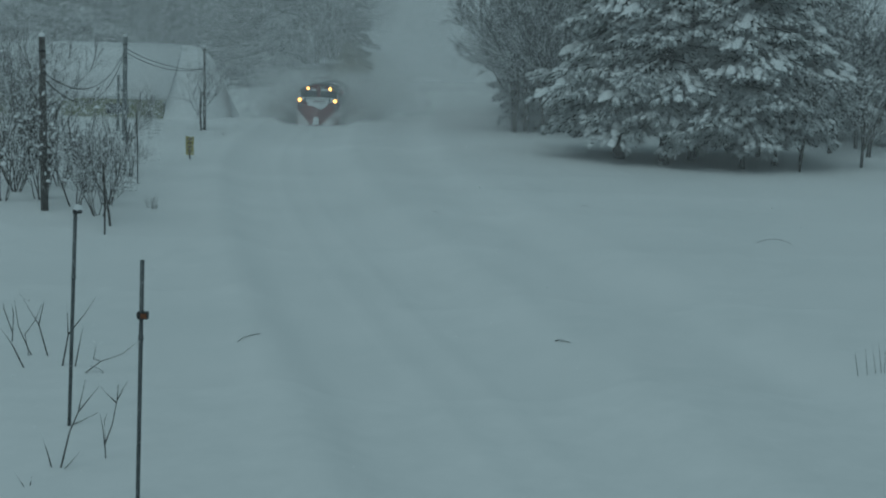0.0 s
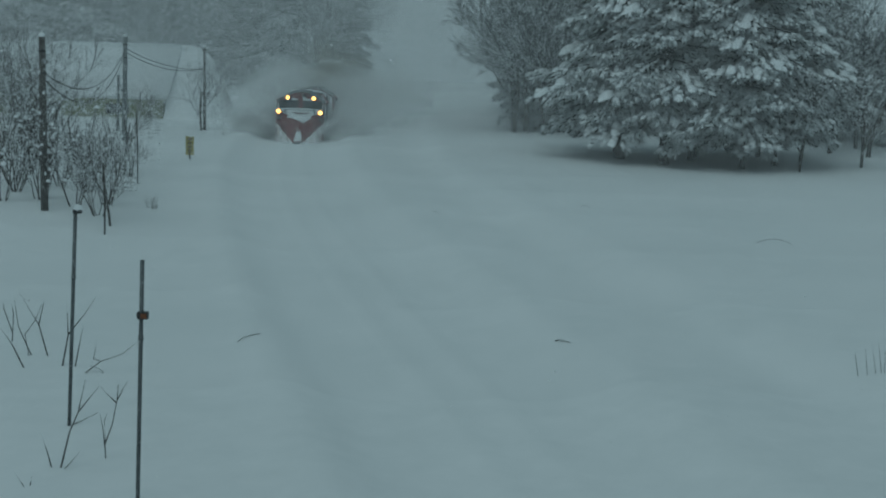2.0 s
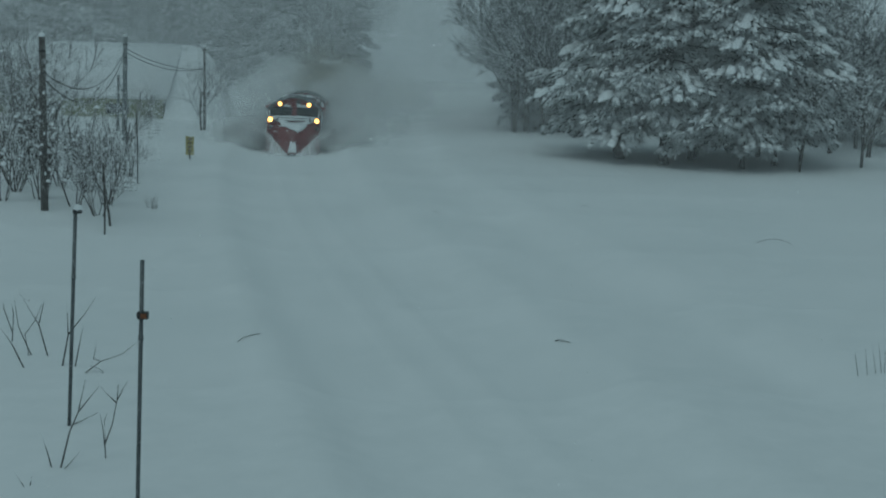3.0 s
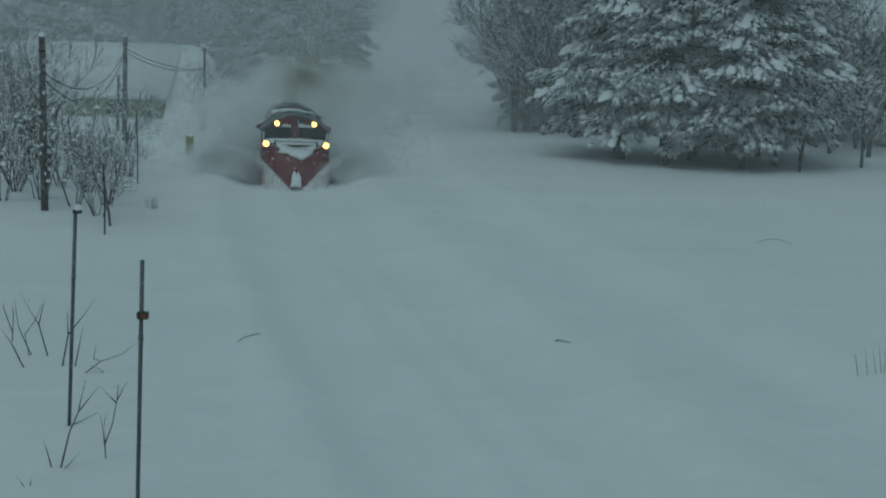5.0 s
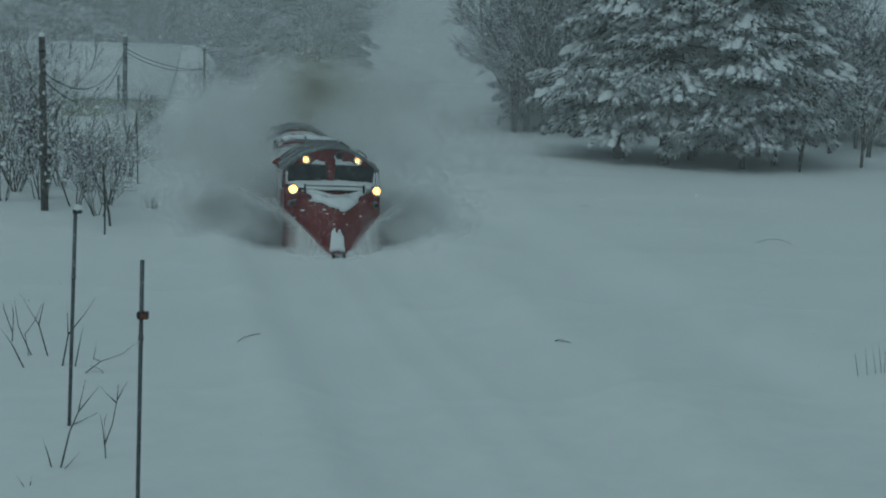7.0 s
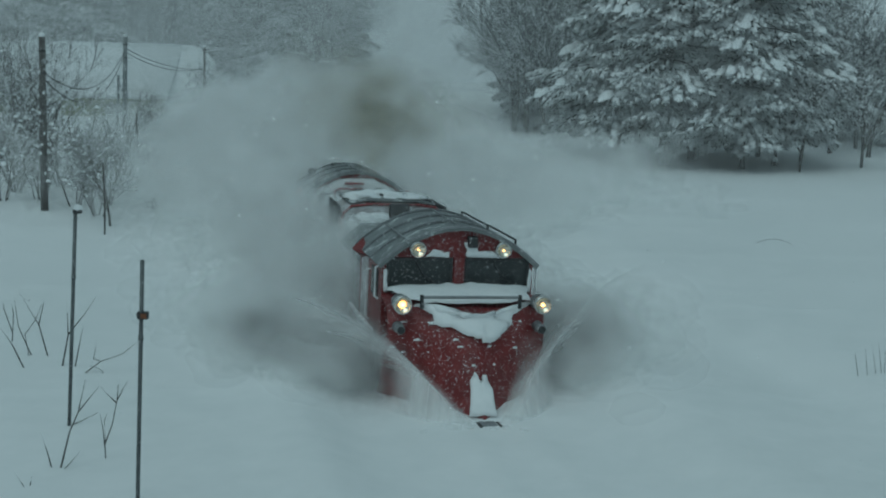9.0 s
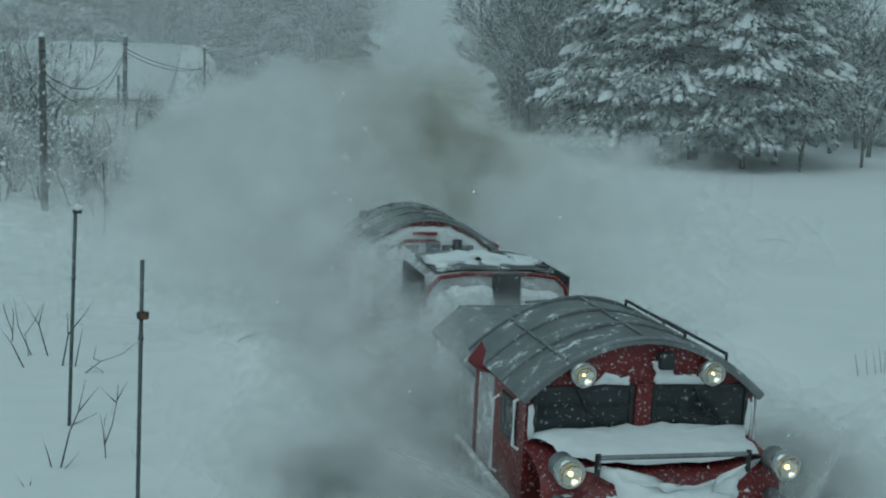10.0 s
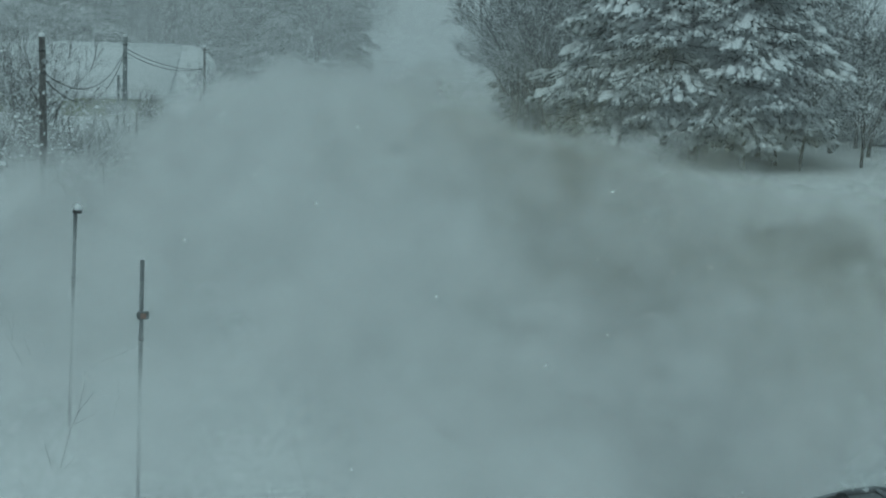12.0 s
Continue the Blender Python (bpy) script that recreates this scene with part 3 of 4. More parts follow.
        part("tail_lamp", cylinder((s * 1.42, C1 - 0.05, 1.84), 0.11, 0.09, 0.2), RED_CLEAN, loco, "", True)
        part("mirror", lump((s * 1.46, C1 - 0.02, 2.29), (0.14, 0.14, 0.16), 40, 0.15), GREY, loco, "", True)
    part("rear_bonnet", extrude([(x * 0.9, z * 0.62 + 0.35) for x, z in prof], C1, C1 + 2.4), SIDE, loco, "rear bonnet caked with snow")
    part("frame", box((0, 4.6, 0.92), (2.7, 9.8, 0.22), bevel=0.05), DARK, loco)
    for x in (-0.72, 0.72):
        for y in (0.9, 2.6, 6.6, 8.3):
            part("wheel", cylinder((x, y, 0.43), 0.43, 0.43, 0.12, "x", 24), DARK, loco)
    return tagged(loco, "dark red diesel locomotive plastered with driven snow", "locomotive")


plough = plough_car()
loco = locomotive()
LOCO_BACK = 7.3


# ---- poles, sign, barn ----
def utility_pole(base, top, r, material, label):
    p = thing("utility_pole", pose(*base))
    h = top[2] - base[2]
    dx = top[0] - base[0]
    part("shaft", tube([(0, 0, -0.6), (dx * 0.5, 0, h * 0.5), (dx, 0, h)], [r * 1.1, r, r * 0.85], 12), material, p, "", True)
    part("band", cylinder((dx * 0.85, 0, h * 0.80), r * 1.08, r * 1.08, 0.07, "z", 14), DARK, p)
    part("band", cylinder((dx * 0.9, 0, h * 0.92), r * 1.06, r * 1.06, 0.06, "z", 14), DARK, p)
    part("insulator", lump((r * 0.9, -0.05, h * 0.86), (0.08, 0.08, 0.12), 3, 0.1), GREY, p, "", True)
    part("snow_cap", lump((dx, 0, h - 0.01), (r * 0.95, r * 0.95, 0.14), 2, 0.2), SNOW_LOAD, p, "", True)
    for k in range(6):
        part("stuck_snow", lump((dx * 0.5 + r * 0.5 * (-1) ** k, -r * 0.8, h * (0.25 + 0.11 * k)), (0.035, 0.03, 0.09), 5 + k, 0.5), SNOW_LOAD, p, "", True)
    return tagged(p, label, "utility pole", "poles along the line")


utility_pole((-12.78, 41.2, 0.7), (-12.74, 41.2, 6.5), 0.115, WOOD_POLE, "dark weathered utility pole beside snowy shrubs")
utility_pole((-17.8, 71.9, 0.6), (-17.66, 71.9, 6.45), 0.14, CONCRETE, "pale grey utility pole beside the barn")
utility_pole((-15.24, 82.1, 0.6), (-15.22, 82.1, 5.9), 0.09, WOOD_POLE, "thin dark pole inside a bare tree")
utility_pole((-20.2, 80.0, 0.6), (-20.1, 80.0, 4.1), 0.09, CONCRETE, "short pale post at the barn's corner")


def sag_wire(a, b, sag, r=0.02):
    a, b = Vector(a), Vector(b)
    pts = [a.lerp(b, k / 14) - Vector((0, 0, sag * 4 * (k / 14) * (1 - k / 14))) for k in range(15)]
    ob = link("cable", tube(pts, r, 5), WIRE)
    return tagged(ob, "dark slack cable hung between the poles", "cable", "cables between the poles")


sag_wire((-12.7, 41.2, 5.35), (-17.7, 71.8, 5.6), 1.15, 0.022)
sag_wire((-12.7, 41.2, 5.15), (-17.7, 71.8, 5.5), 1.55, 0.022)
sag_wire((-17.6, 71.9, 5.75), (-15.25, 82.0, 4.5), 0.35, 0.022)
sag_wire((-17.6, 71.9, 5.55), (-15.25, 82.0, 4.5), 0.45, 0.022)
sag_wire((-17.6, 71.9, 3.0), (-20.1, 80.0, 3.9), 0.3, 0.022)


def snow_marker(base, top, r, clamp_z=None, cap=True):
    p = thing("snow_marker_pole", pose(*base))
    d = Vector(top) - Vector(base)
    part("shaft", tube([d * -0.3, d * 0.5, d], r, 10), STEEL_POLE, p, "", True)
    part("pole_joint", tube([d * 0.69, d * 0.71], r * 1.25, 10), STEEL_POLE, p, "", True)
    if cap:
        part("cap_bracket", box(d + Vector((0.03, 0, 0.0)), (0.13, 0.08, 0.06), bevel=0.012), DARK, p, "dark bracket at the tip")
        part("snow_cap", lump(d + Vector((0.04, 0, 0.03)), (0.07, 0.05, 0.08), 3, 0.2), SNOW_LOAD, p, "", True)
    if clamp_z:
        q = d * clamp_z
        c = part("reflector_box", box(q + Vector((0.028, -0.03, 0)), (0.135, 0.09, 0.095), bevel=0.014), DARK, p, "small dark box clamped on the pole")
        part("reflector", box(q + Vector((0.045, -0.078, 0.0)), (0.075, 0.012, 0.06), bevel=0.004), ORANGE, c, "dull orange reflector")
        part("strap", box(q + Vector((-0.01, 0, 0.0)), (0.09, 0.09, 0.03), bevel=0.006), DARK, c)
    return tagged(p, "slim grey steel pole standing in deep snow", "marker pole", "snow marker poles")


snow_marker((-5.66, 19.22, 0.7), (-5.50, 19.22, 4.03), 0.028)
snow_marker((-3.83, 15.9, 0.6), (-3.73, 15.9, 3.90), 0.027, 0.79, False)


def yellow_sign():
    s = thing("warning_sign", pose(-12.26, 62.2, 0.7))
    part("post", tube([(0, 0, -0.4), (0, 0, 0.4)], 0.035, 8), DARK, s)
    b = part("board", box((0, 0, 0.68), (0.40, 0.03, 0.92), bevel=0.01), YELLOW, s, "narrow upright yellow board")
    for k in range(4):
        part("lettering", box((0.0, -0.02, 0.98 - 0.18 * k), (0.18, 0.006, 0.11)), BARS, b)
    part("snow_cap", lump((0, 0, 1.13), (0.18, 0.05, 0.06), 6, 0.2), SNOW_LOAD, s, "", True)
    return tagged(s, "narrow yellow trackside board with dark lettering in snow", "sign")


yellow_sign()


def barn():
    b = thing("barn", pose(-20, 92.0, 0.0))
    x0, x1 = -14.0, 0.0
    part("front_wall", box(((x0 + x1) / 2, 0, 1.4), (x1 - x0, 0.2, 2.2)), WALL, b, "dull ochre boarded wall")
    for k in range(28):
        part("batten", box((x0 + 0.25 + 0.5 * k, -0.13, 1.4), (0.05, 0.05, 2.2)), WALL, b)
    bm = bmesh.new()
    for y0, y1 in ((-0.1, 9.6),):
        vs = [bm.verts.new(p) for p in ((x1, 0, 0.2), (x1, 9, 0.2), (x1, 9, 2.4), (x1, 4.6, 5.3), (x1, 0, 2.4))]
        ws = [bm.verts.new((v.co.x - 0.2, v.co.y, v.co.z)) for v in vs]
        for k in range(5):
            bm.faces.new((vs[k], vs[(k + 1) % 5], ws[(k + 1) % 5], ws[k]))
        bm.faces.new(vs), bm.faces.new(ws[::-1])
    bmesh.ops.recalc_face_normals(bm, faces=bm.faces)
    part("gable_wall", bm, WALL, b, "ochre gable wall")
    for n, w, h in (((-3.2, -0.12, 1.3), 1.6, 0.7), ((-8.0, -0.12, 1.3), 1.6, 0.7)):
        win = part("window", box(n, (w, 0.08, h), bevel=0.02), DARK, b, "dark barn window")
        part("pane", box((n[0], n[1] - 0.05, n[2]), (w - 0.14, 0.02, h - 0.14)), GLASS, win)
    bm = bmesh.new()
    prof = [(-0.9, 1.98), (4.6, 5.45), (10.0, 2.0), (10.0, 2.4), (4.6, 5.95), (-0.95, 2.42)]
    a = [bm.verts.new((x0 - 0.5, y, z)) for y, z in prof]
    c = [bm.verts.new((x1 + 0.5, y, z)) for y, z in prof]
    for k in range(6):
        bm.faces.new((a[k], a[(k + 1) % 6], c[(k + 1) % 6], c[k]))
    bm.faces.new(a[::-1]), bm.faces.new(c)
    bmesh.ops.recalc_face_normals(bm, faces=bm.faces)
    bmesh.ops.bevel(bm, geom=list(bm.edges), offset=0.12, segments=2, affect="EDGES")
    part("roof", bm, SNOW_LOAD, b, "barn roof under a thick smooth blanket of snow", True)
    bm = bmesh.new()
    prof = [(-0.4, 0.3), (4.6, 5.3), (9, 0.3)]
    n = 14
    rows = []
    for i in range(n + 1):
        u = i / n
        k = 1 - u ** 3.2
        rows.append([bm.verts.new((x1 + 0.2 + 4.4 * u, y0 + 4.0 * (1 - k) * (1 if y0 < 4 else -0.6), 0.3 + (z - 0.3) * k)) for y0, z in ((-1.2, 0.3), (0.4, 2.3), (2.4, 4.0), (4.6, 5.85), (7, 4.2), (10, 0.3))])
    for r0, r1 in zip(rows, rows[1:]):
        for k in range(5):
            bm.faces.new((r0[k], r0[k + 1], r1[k + 1], r1[k]))
    bmesh.ops.recalc_face_normals(bm, faces=bm.faces)
    part("roof_slide", bm, SNOW_LOAD, b, "great heap of snow slid against the gable", True)
    return tagged(b, "low ochre barn with a broad snow-covered roof", "barn")


barn()


# ---- trees and shrubs ----
def grow(out, p, d, length, r, depth, rng, spread=0.55, droop=0.0, kids=(2, 3), seg=3, sides=4, minr=0.006):
    """One limb and what grows from it, as tubes in the lists of out (verts, faces)."""
    verts, faces = out
    q0 = d.to_track_quat("Z", "Y")
    prev = None
    r_end = max(r * 0.6, minr)
    for s in range(seg + 1):
        k = s / seg
        rad = r + (r_end - r) * k
        q = d.to_track_quat("Z", "Y")
        i0 = len(verts)
        for a in range(sides):
            ang = 2 * math.pi * a / sides
            verts.append(p + q @ Vector((rad * math.cos(ang), rad * math.sin(ang), 0)))
        if prev is not None:
            for a in range(sides):
                faces.append((prev + a, prev + (a + 1) % sides, i0 + (a + 1) % sides, i0 + a))
        prev = i0
        if s < seg:
            p = p + d * (length / seg)
            d = (d + Vector((rng.uniform(-1, 1), rng.uniform(-1, 1), rng.uniform(-0.6, 0.8) - droop)) * 0.16).normalized()
            if depth > 0 and s > 0:
                side = q @ Vector((math.cos(s * 2.4 + rng.random() * 6), math.sin(s * 2.4 + rng.random() * 6), 0))
                grow(out, p, (d * (1 - spread) + side * spread + Vector((0, 0, 0.12))).normalized(), length * rng.uniform(0.45, 0.7), r_end * 0.65, depth - 1, rng, spread, droop, kids, seg, sides, minr)
    if depth > 0:
        for _ in range(rng.randint(*kids)):
            side = d.to_track_quat("Z", "Y") @ Vector((rng.uniform(-1, 1), rng.uniform(-1, 1), 0))
            grow(out, p, (d + side * spread * 1.1).normalized(), length * rng.uniform(0.6, 0.8), r_end * 0.8, depth - 1, rng, spread, droop, kids, seg, sides, minr)


def snow_bits(verts_in, rng, count, size):
    """Small lumps of snow that sit on given points."""
    verts, faces = [], []
    for _ in range(count):
        c = rng.choice(verts_in)
        s = size * rng.uniform(0.5, 1.5)
        i = len(verts)
        ring_pts = [(math.cos(a * math.pi / 3) * s * rng.uniform(0.7, 1.3), math.sin(a * math.pi / 3) * s * rng.uniform(0.7, 1.3)) for a in range(6)]
        verts += [c + Vector((x, y, -0.25 * s)) for x, y in ring_pts]
        verts += [c + Vector((x * 0.6, y * 0.6, 0.45 * s)) for x, y in ring_pts]
        verts += [c + Vector((0, 0, 0.7 * s))]
        for a in range(6):
            b = (a + 1) % 6
            faces += [(i + a, i + b, i + 6 + b, i + 6 + a), (i + 6 + a, i + 6 + b, i + 12)]
    return verts, faces


def bare_tree(name, seed, height, depth, r, material=None, snow=60, spread=0.55, minr=0.006, trunk_part="trunk"):
    rng = random.Random(seed)
    t = thing(name)
    material = material or TWIG
    trunk, crown = ([], []), ([], [])
    d = Vector((rng.uniform(-0.08, 0.08), rng.uniform(-0.05, 0.05), 1)).normalized()
    grow(trunk, Vector((0, 0, -0.4)), d, height * 0.5 + 0.4, r, 0, rng, sides=7)
    for k in range(rng.randint(5, 7)):
        a = rng.random() * 6.28
        z = height * rng.uniform(0.16, 0.5)
        dd = Vector((math.cos(a) * spread * 1.3, math.sin(a) * spread * 1.3, 1)).normalized()
        grow(crown, d * z, dd, height * rng.uniform(0.22, 0.32), r * 0.5, depth, rng, spread, 0.02, minr=minr)
    from_lists("trunk", *trunk, BARK, t)
    from_lists("crown", *crown, material, t)
    if snow:
        high = [v for v in crown[0]]
        tagged(from_lists("clinging_snow", *snow_bits(high, rng, snow, 0.05 * height / 5), SNOW_LOAD, t), kind="stuff")
    return t


def shrub(name, seed, height, stems, depth, r=0.014, snow=20, material=None, minr=0.004, spread=0.5):
    rng = random.Random(seed)
    t = thing(name)
    out = ([], [])
    for _ in range(stems):
        a = rng.random() * 6.28
        grow(out, Vector((rng.uniform(-0.15, 0.15), rng.uniform(-0.15, 0.15), -0.15)), Vector((math.cos(a) * 0.45, math.sin(a) * 0.45, 1)).normalized(), height * rng.uniform(0.4, 0.6), r, depth, rng, spread, minr=minr)
    from_lists("twig_crown", *out, material or TWIG, t)
    if snow:
        tagged(from_lists("clinging_snow", *snow_bits(out[0], rng, snow, 0.045 * height / 1.5), SNOW_LOAD, t), kind="stuff")
    return t


def conifer(name, seed, height, reach, first, needle, tuft=0.42, dense=1.0, load=1.0, lift=0.12):
    """A conifer with whorls of drooping boughs: needle tufts below, pads of snow above."""
    rng = random.Random(seed)
    t = thing(name)
    trunk = ([], [])
    grow(trunk, Vector((0, 0, -0.5)), Vector((0, 0, 1)), height + 0.4, 0.02 * height, 0, rng, seg=5, sides=9)
    from_lists("trunk", *trunk, BARK, t)
    nv, nf, sv, sf, bv = [], [], [], [], ([], [])
    z = first
    while z < height - 0.4:
        k = (z - first) / (height - first)
        length = reach * (1 - k) ** 0.75 * (1.0 if k > 0.08 else 0.85)
        count = max(4, int((4.4 + 2.6 * (1 - k)) * dense))
        for b in range(count):
            a = 2 * math.pi * (b + rng.random() * 0.8) / count + z * 1.7
            ln = length * rng.uniform(0.55, 1.2)
            out = Vector((math.cos(a), math.sin(a), 0))
            side = Vector((-out.y, out.x, 0))
            pts = []
            sag = rng.uniform(0.12, 0.50) * ln
            zz = z + rng.uniform(-0.35, 0.35)
            for s in range(7):
                w = s / 6
                pts.append(out * ln * w + Vector((0, 0, zz + lift * ln * w - sag * w * w)))
            i0 = len(bv[0])
            for s, p in enumerate(pts):
                rad = 0.035 * (1 - s / 7) + 0.008
                for q in range(4):
                    bv[0].append(p + side * rad * math.cos(q * 1.571) + Vector((0, 0, rad * math.sin(q * 1.571))))
                if s:
                    for q in range(4):
                        bv[1].append((i0 + 4 * s - 4 + q, i0 + 4 * s - 4 + (q + 1) % 4, i0 + 4 * s + (q + 1) % 4, i0 + 4 * s + q))
            big_pad = rng.random() < 0.45
            n = max(4, int(ln / (tuft * 0.55)))
            for s in range(n):
                w = (s + 0.6 + rng.random() * 0.5) / n
                if w < 0.18:
                    continue
                j = min(int(w * 6), 5)
                p = pts[j].lerp(pts[j + 1], min(w * 6 - j, 1))
                fan = ln * 0.30 * (1.15 - abs(w - 0.55))
                for off in (-1, -0.45, 0.1, 0.6, 1):
                    c = p + side * off * fan * rng.uniform(0.7, 1.2) - Vector((0, 0, abs(off) * fan * rng.uniform(0.15, 0.45)))
                    size = tuft * rng.uniform(0.7, 1.25)
                    dirn = (out * 0.8 + side * off * 0.7 + Vector((0, 0, -0.35))).normalized()
                    # tuft: a spray of narrow blades
                    for q in range(10):
                        tip = (dirn + Vector((rng.uniform(-1, 1), rng.uniform(-1, 1), rng.uniform(-1.1, 0.5))) * 0.62).normalized()
                        wd = tip.cross(Vector((rng.uniform(-1, 1), rng.uniform(-1, 1), 1))).normalized() * size * 0.062
                        i = len(nv)
                        nv.extend((c - wd, c + wd, c + tip * size * 0.6 + wd * 1.3, c + tip * size, c + tip * size * 0.6 - wd * 1.3))
                        nf.append((i, i + 1, i + 2, i + 3, i + 4))
                    if big_pad and off == 0.1 and rng.random() < 0.5:
                        size *= 1.9 if rng.random() < 0.8 else 2.6
                    if rng.random() < (0.75 if big_pad else 0.30) * load:
                        sx, sy, sz = size * rng.uniform(0.35, 0.62), size * rng.uniform(0.22, 0.40), size * rng.uniform(0.14, 0.30)
                        i = len(sv)
                        cc = c + dirn * size * 0.3 + Vector((0, 0, size * 0.10))
                        for lev, (kk, hh) in enumerate(((1, -0.3), (0.75, 0.6))):
                            for q in range(6):
                                an = q * math.pi / 3 + rng.uniform(-0.3, 0.3)
                                sv.append(cc + dirn * sx * kk * math.cos(an) * rng.uniform(0.75, 1.25) + side * sy * kk * math.sin(an) * rng.uniform(0.75, 1.25) + Vector((0, 0, sz * hh)))
                        sv.append(cc + Vector((0, 0, sz)))
                        for q in range(6):
                            q2 = (q + 1) % 6
                            sf.extend(((i + q, i + q2, i + 6 + q2, i + 6 + q), (i + 6 + q, i + 6 + q2, i + 12)))
        z += rng.uniform(0.42, 0.62) / dense * max(0.7, height / 14)
    tagged(from_lists("bough_frame", bv[0], bv[1], BARK, t), kind="stuff")
    tagged(from_lists("foliage", nv, nf, needle, t), kind="stuff")
    tagged(from_lists("snow_load", sv, sf, SNOW_LOAD, t, True), kind="stuff")
    return t


def stand(ob, x, y, turn, label, category, group="", sink=0.05, scale=1.0):
    ob.matrix_basis = pose(x, y, ground_z(x, y) - sink, 0, 0, turn) @ Matrix.Scale(scale, 4)
    return tagged(ob, label, category, group)


def place_copy(ob, x, y, turn, scale=1.0, sink=0.05):
    c = copy_thing(ob, pose(x, y, ground_z(x, y) - sink, 0, 0, turn))
    c.scale = (scale, scale, scale)
    return c


# the grove of big conifers
G = "grove of snow-laden conifers"
big = [conifer("conifer", 10 + k, h, r, f, NEEDLE, 0.38, 0.95, 1.0) for k, (h, r, f) in enumerate(((13.5, 4.3, 2.25), (15, 4.1, 2.4), (12.5, 4.0, 2.15)))]
stand(big[0], 14.9, 65.2, 20, "tall dark conifer with thick pads of snow", "conifer", G)
stand(big[1], 11.2, 66.6, 140, "tall dark conifer with thick pads of snow", "conifer", G)
stand(big[2], 9.3, 69.2, 260, "dark conifer with thick pads of snow at the grove's edge", "conifer", G, scale=1.15)
for k, (x, y, a, s) in enumerate(((17.1, 67.5, 75, 0.98), (13.2, 69.5, 200, 1.0), (9.6, 72.5, 310, 1.2), (17.4, 72.5, 30, 1.05))):
    place_copy(big[k % 3], x, y, a, s)
twig_tree = stand(bare_tree("bare_tree", 61, 5.4, 3, 0.11, TWIG, 220), 17.5, 64.0, 30, "small bare tree loaded with snow before the conifers", "tree")
edge_tree = stand(bare_tree("bare_tree", 62, 4.6, 3, 0.10, TWIG, 200), 21.8, 68.0, 100, "small bare tree loaded with snow", "tree")
place_copy(edge_tree, 24.0, 74.0, 10, 1.5)
place_copy(twig_tree, 22.8, 80.0, 200, 1.8)

# frosted trees and dark woods behind
W = "frosted trees behind the field"
frost = [bare_tree("frosted_tree", 70 + k, 8.5, 3, 0.16, FAR_TWIG, 8, minr=0.024) for k in range(3)]
far_con = [conifer("frosted_conifer", 80 + k, 13, 3.0, 1.2, FAR_NEEDLE, 0.6, 0.8, 0.05) for k in range(2)]
stand(frost[0], 4.6, 88, 0, "tall bare tree white with frost and snow", "tree", W)
stand(frost[1], 6.4, 85, 50, "tall bare tree white with frost and snow", "tree", W)
stand(frost[2], 5.6, 93, 90, "tall bare tree white with frost and snow", "tree", W)
rng = random.Random(5)
for k in range(26):
    y = 88 + 4 * (k // 4) + rng.uniform(-2, 2)
    place_copy(frost[k % 3], 5.0 + (y - 88) * 0.05 + 2.0 * (k % 4) + rng.uniform(-0.8, 0.8), y, rng.random() * 360, rng.uniform(0.9, 1.35))
stand(far_con[0], 9.0, 100, 0, "tall conifer grey with frost and snow", "conifer", W)
stand(far_con[1], -17, 136, 0, "tall conifer grey with frost and snow", "conifer", W)
for k in range(11):
    place_copy(far_con[k % 2], 6.8 + 2.2 * k + rng.uniform(-1, 1), 102 + rng.uniform(-5, 12), rng.random() * 360, rng.uniform(0.9, 1.3))
for k in range(30):
    x = -11.5 - 1.9 * k + rng.uniform(-0.8, 0.8)
    y = 132 + rng.uniform(-5, 14)
    place_copy(far_con[k % 2] if k % 3 == 0 else frost[k % 3], x, y, rng.random() * 360, rng.uniform(1.0, 1.5))
for k in range(14):
    place_copy(frost[k % 3], -12 - 3.0 * k + rng.uniform(-1, 1), 150 + rng.uniform(-4, 8), rng.random() * 360, rng.uniform(1.2, 1.7))

for k in range(14):
    place_copy(frost[k % 3], -19 + 1.6 * k + rng.uniform(-0.5, 0.5), 208 + rng.uniform(-6, 10), rng.random() * 360, rng.uniform(0.16, 0.30))

for k, (x, y) in enumerate(((6.2, 91), (8.4, 94), (7.2, 97), (10.2, 90), (23.0, 86), (26.5, 90), (29.0, 84), (20.5, 92))):
    place_copy(far_con[k % 2], x, y, 60 * k, rng.uniform(0.8, 1.1))
for k, (x, y) in enumerate(((22.4, 76), (25.2, 80), (24.0, 84), (27.0, 78), (21.0, 82))):
    place_copy(frost[k % 3], x, y, 75 * k, rng.uniform(0.8, 1.2))

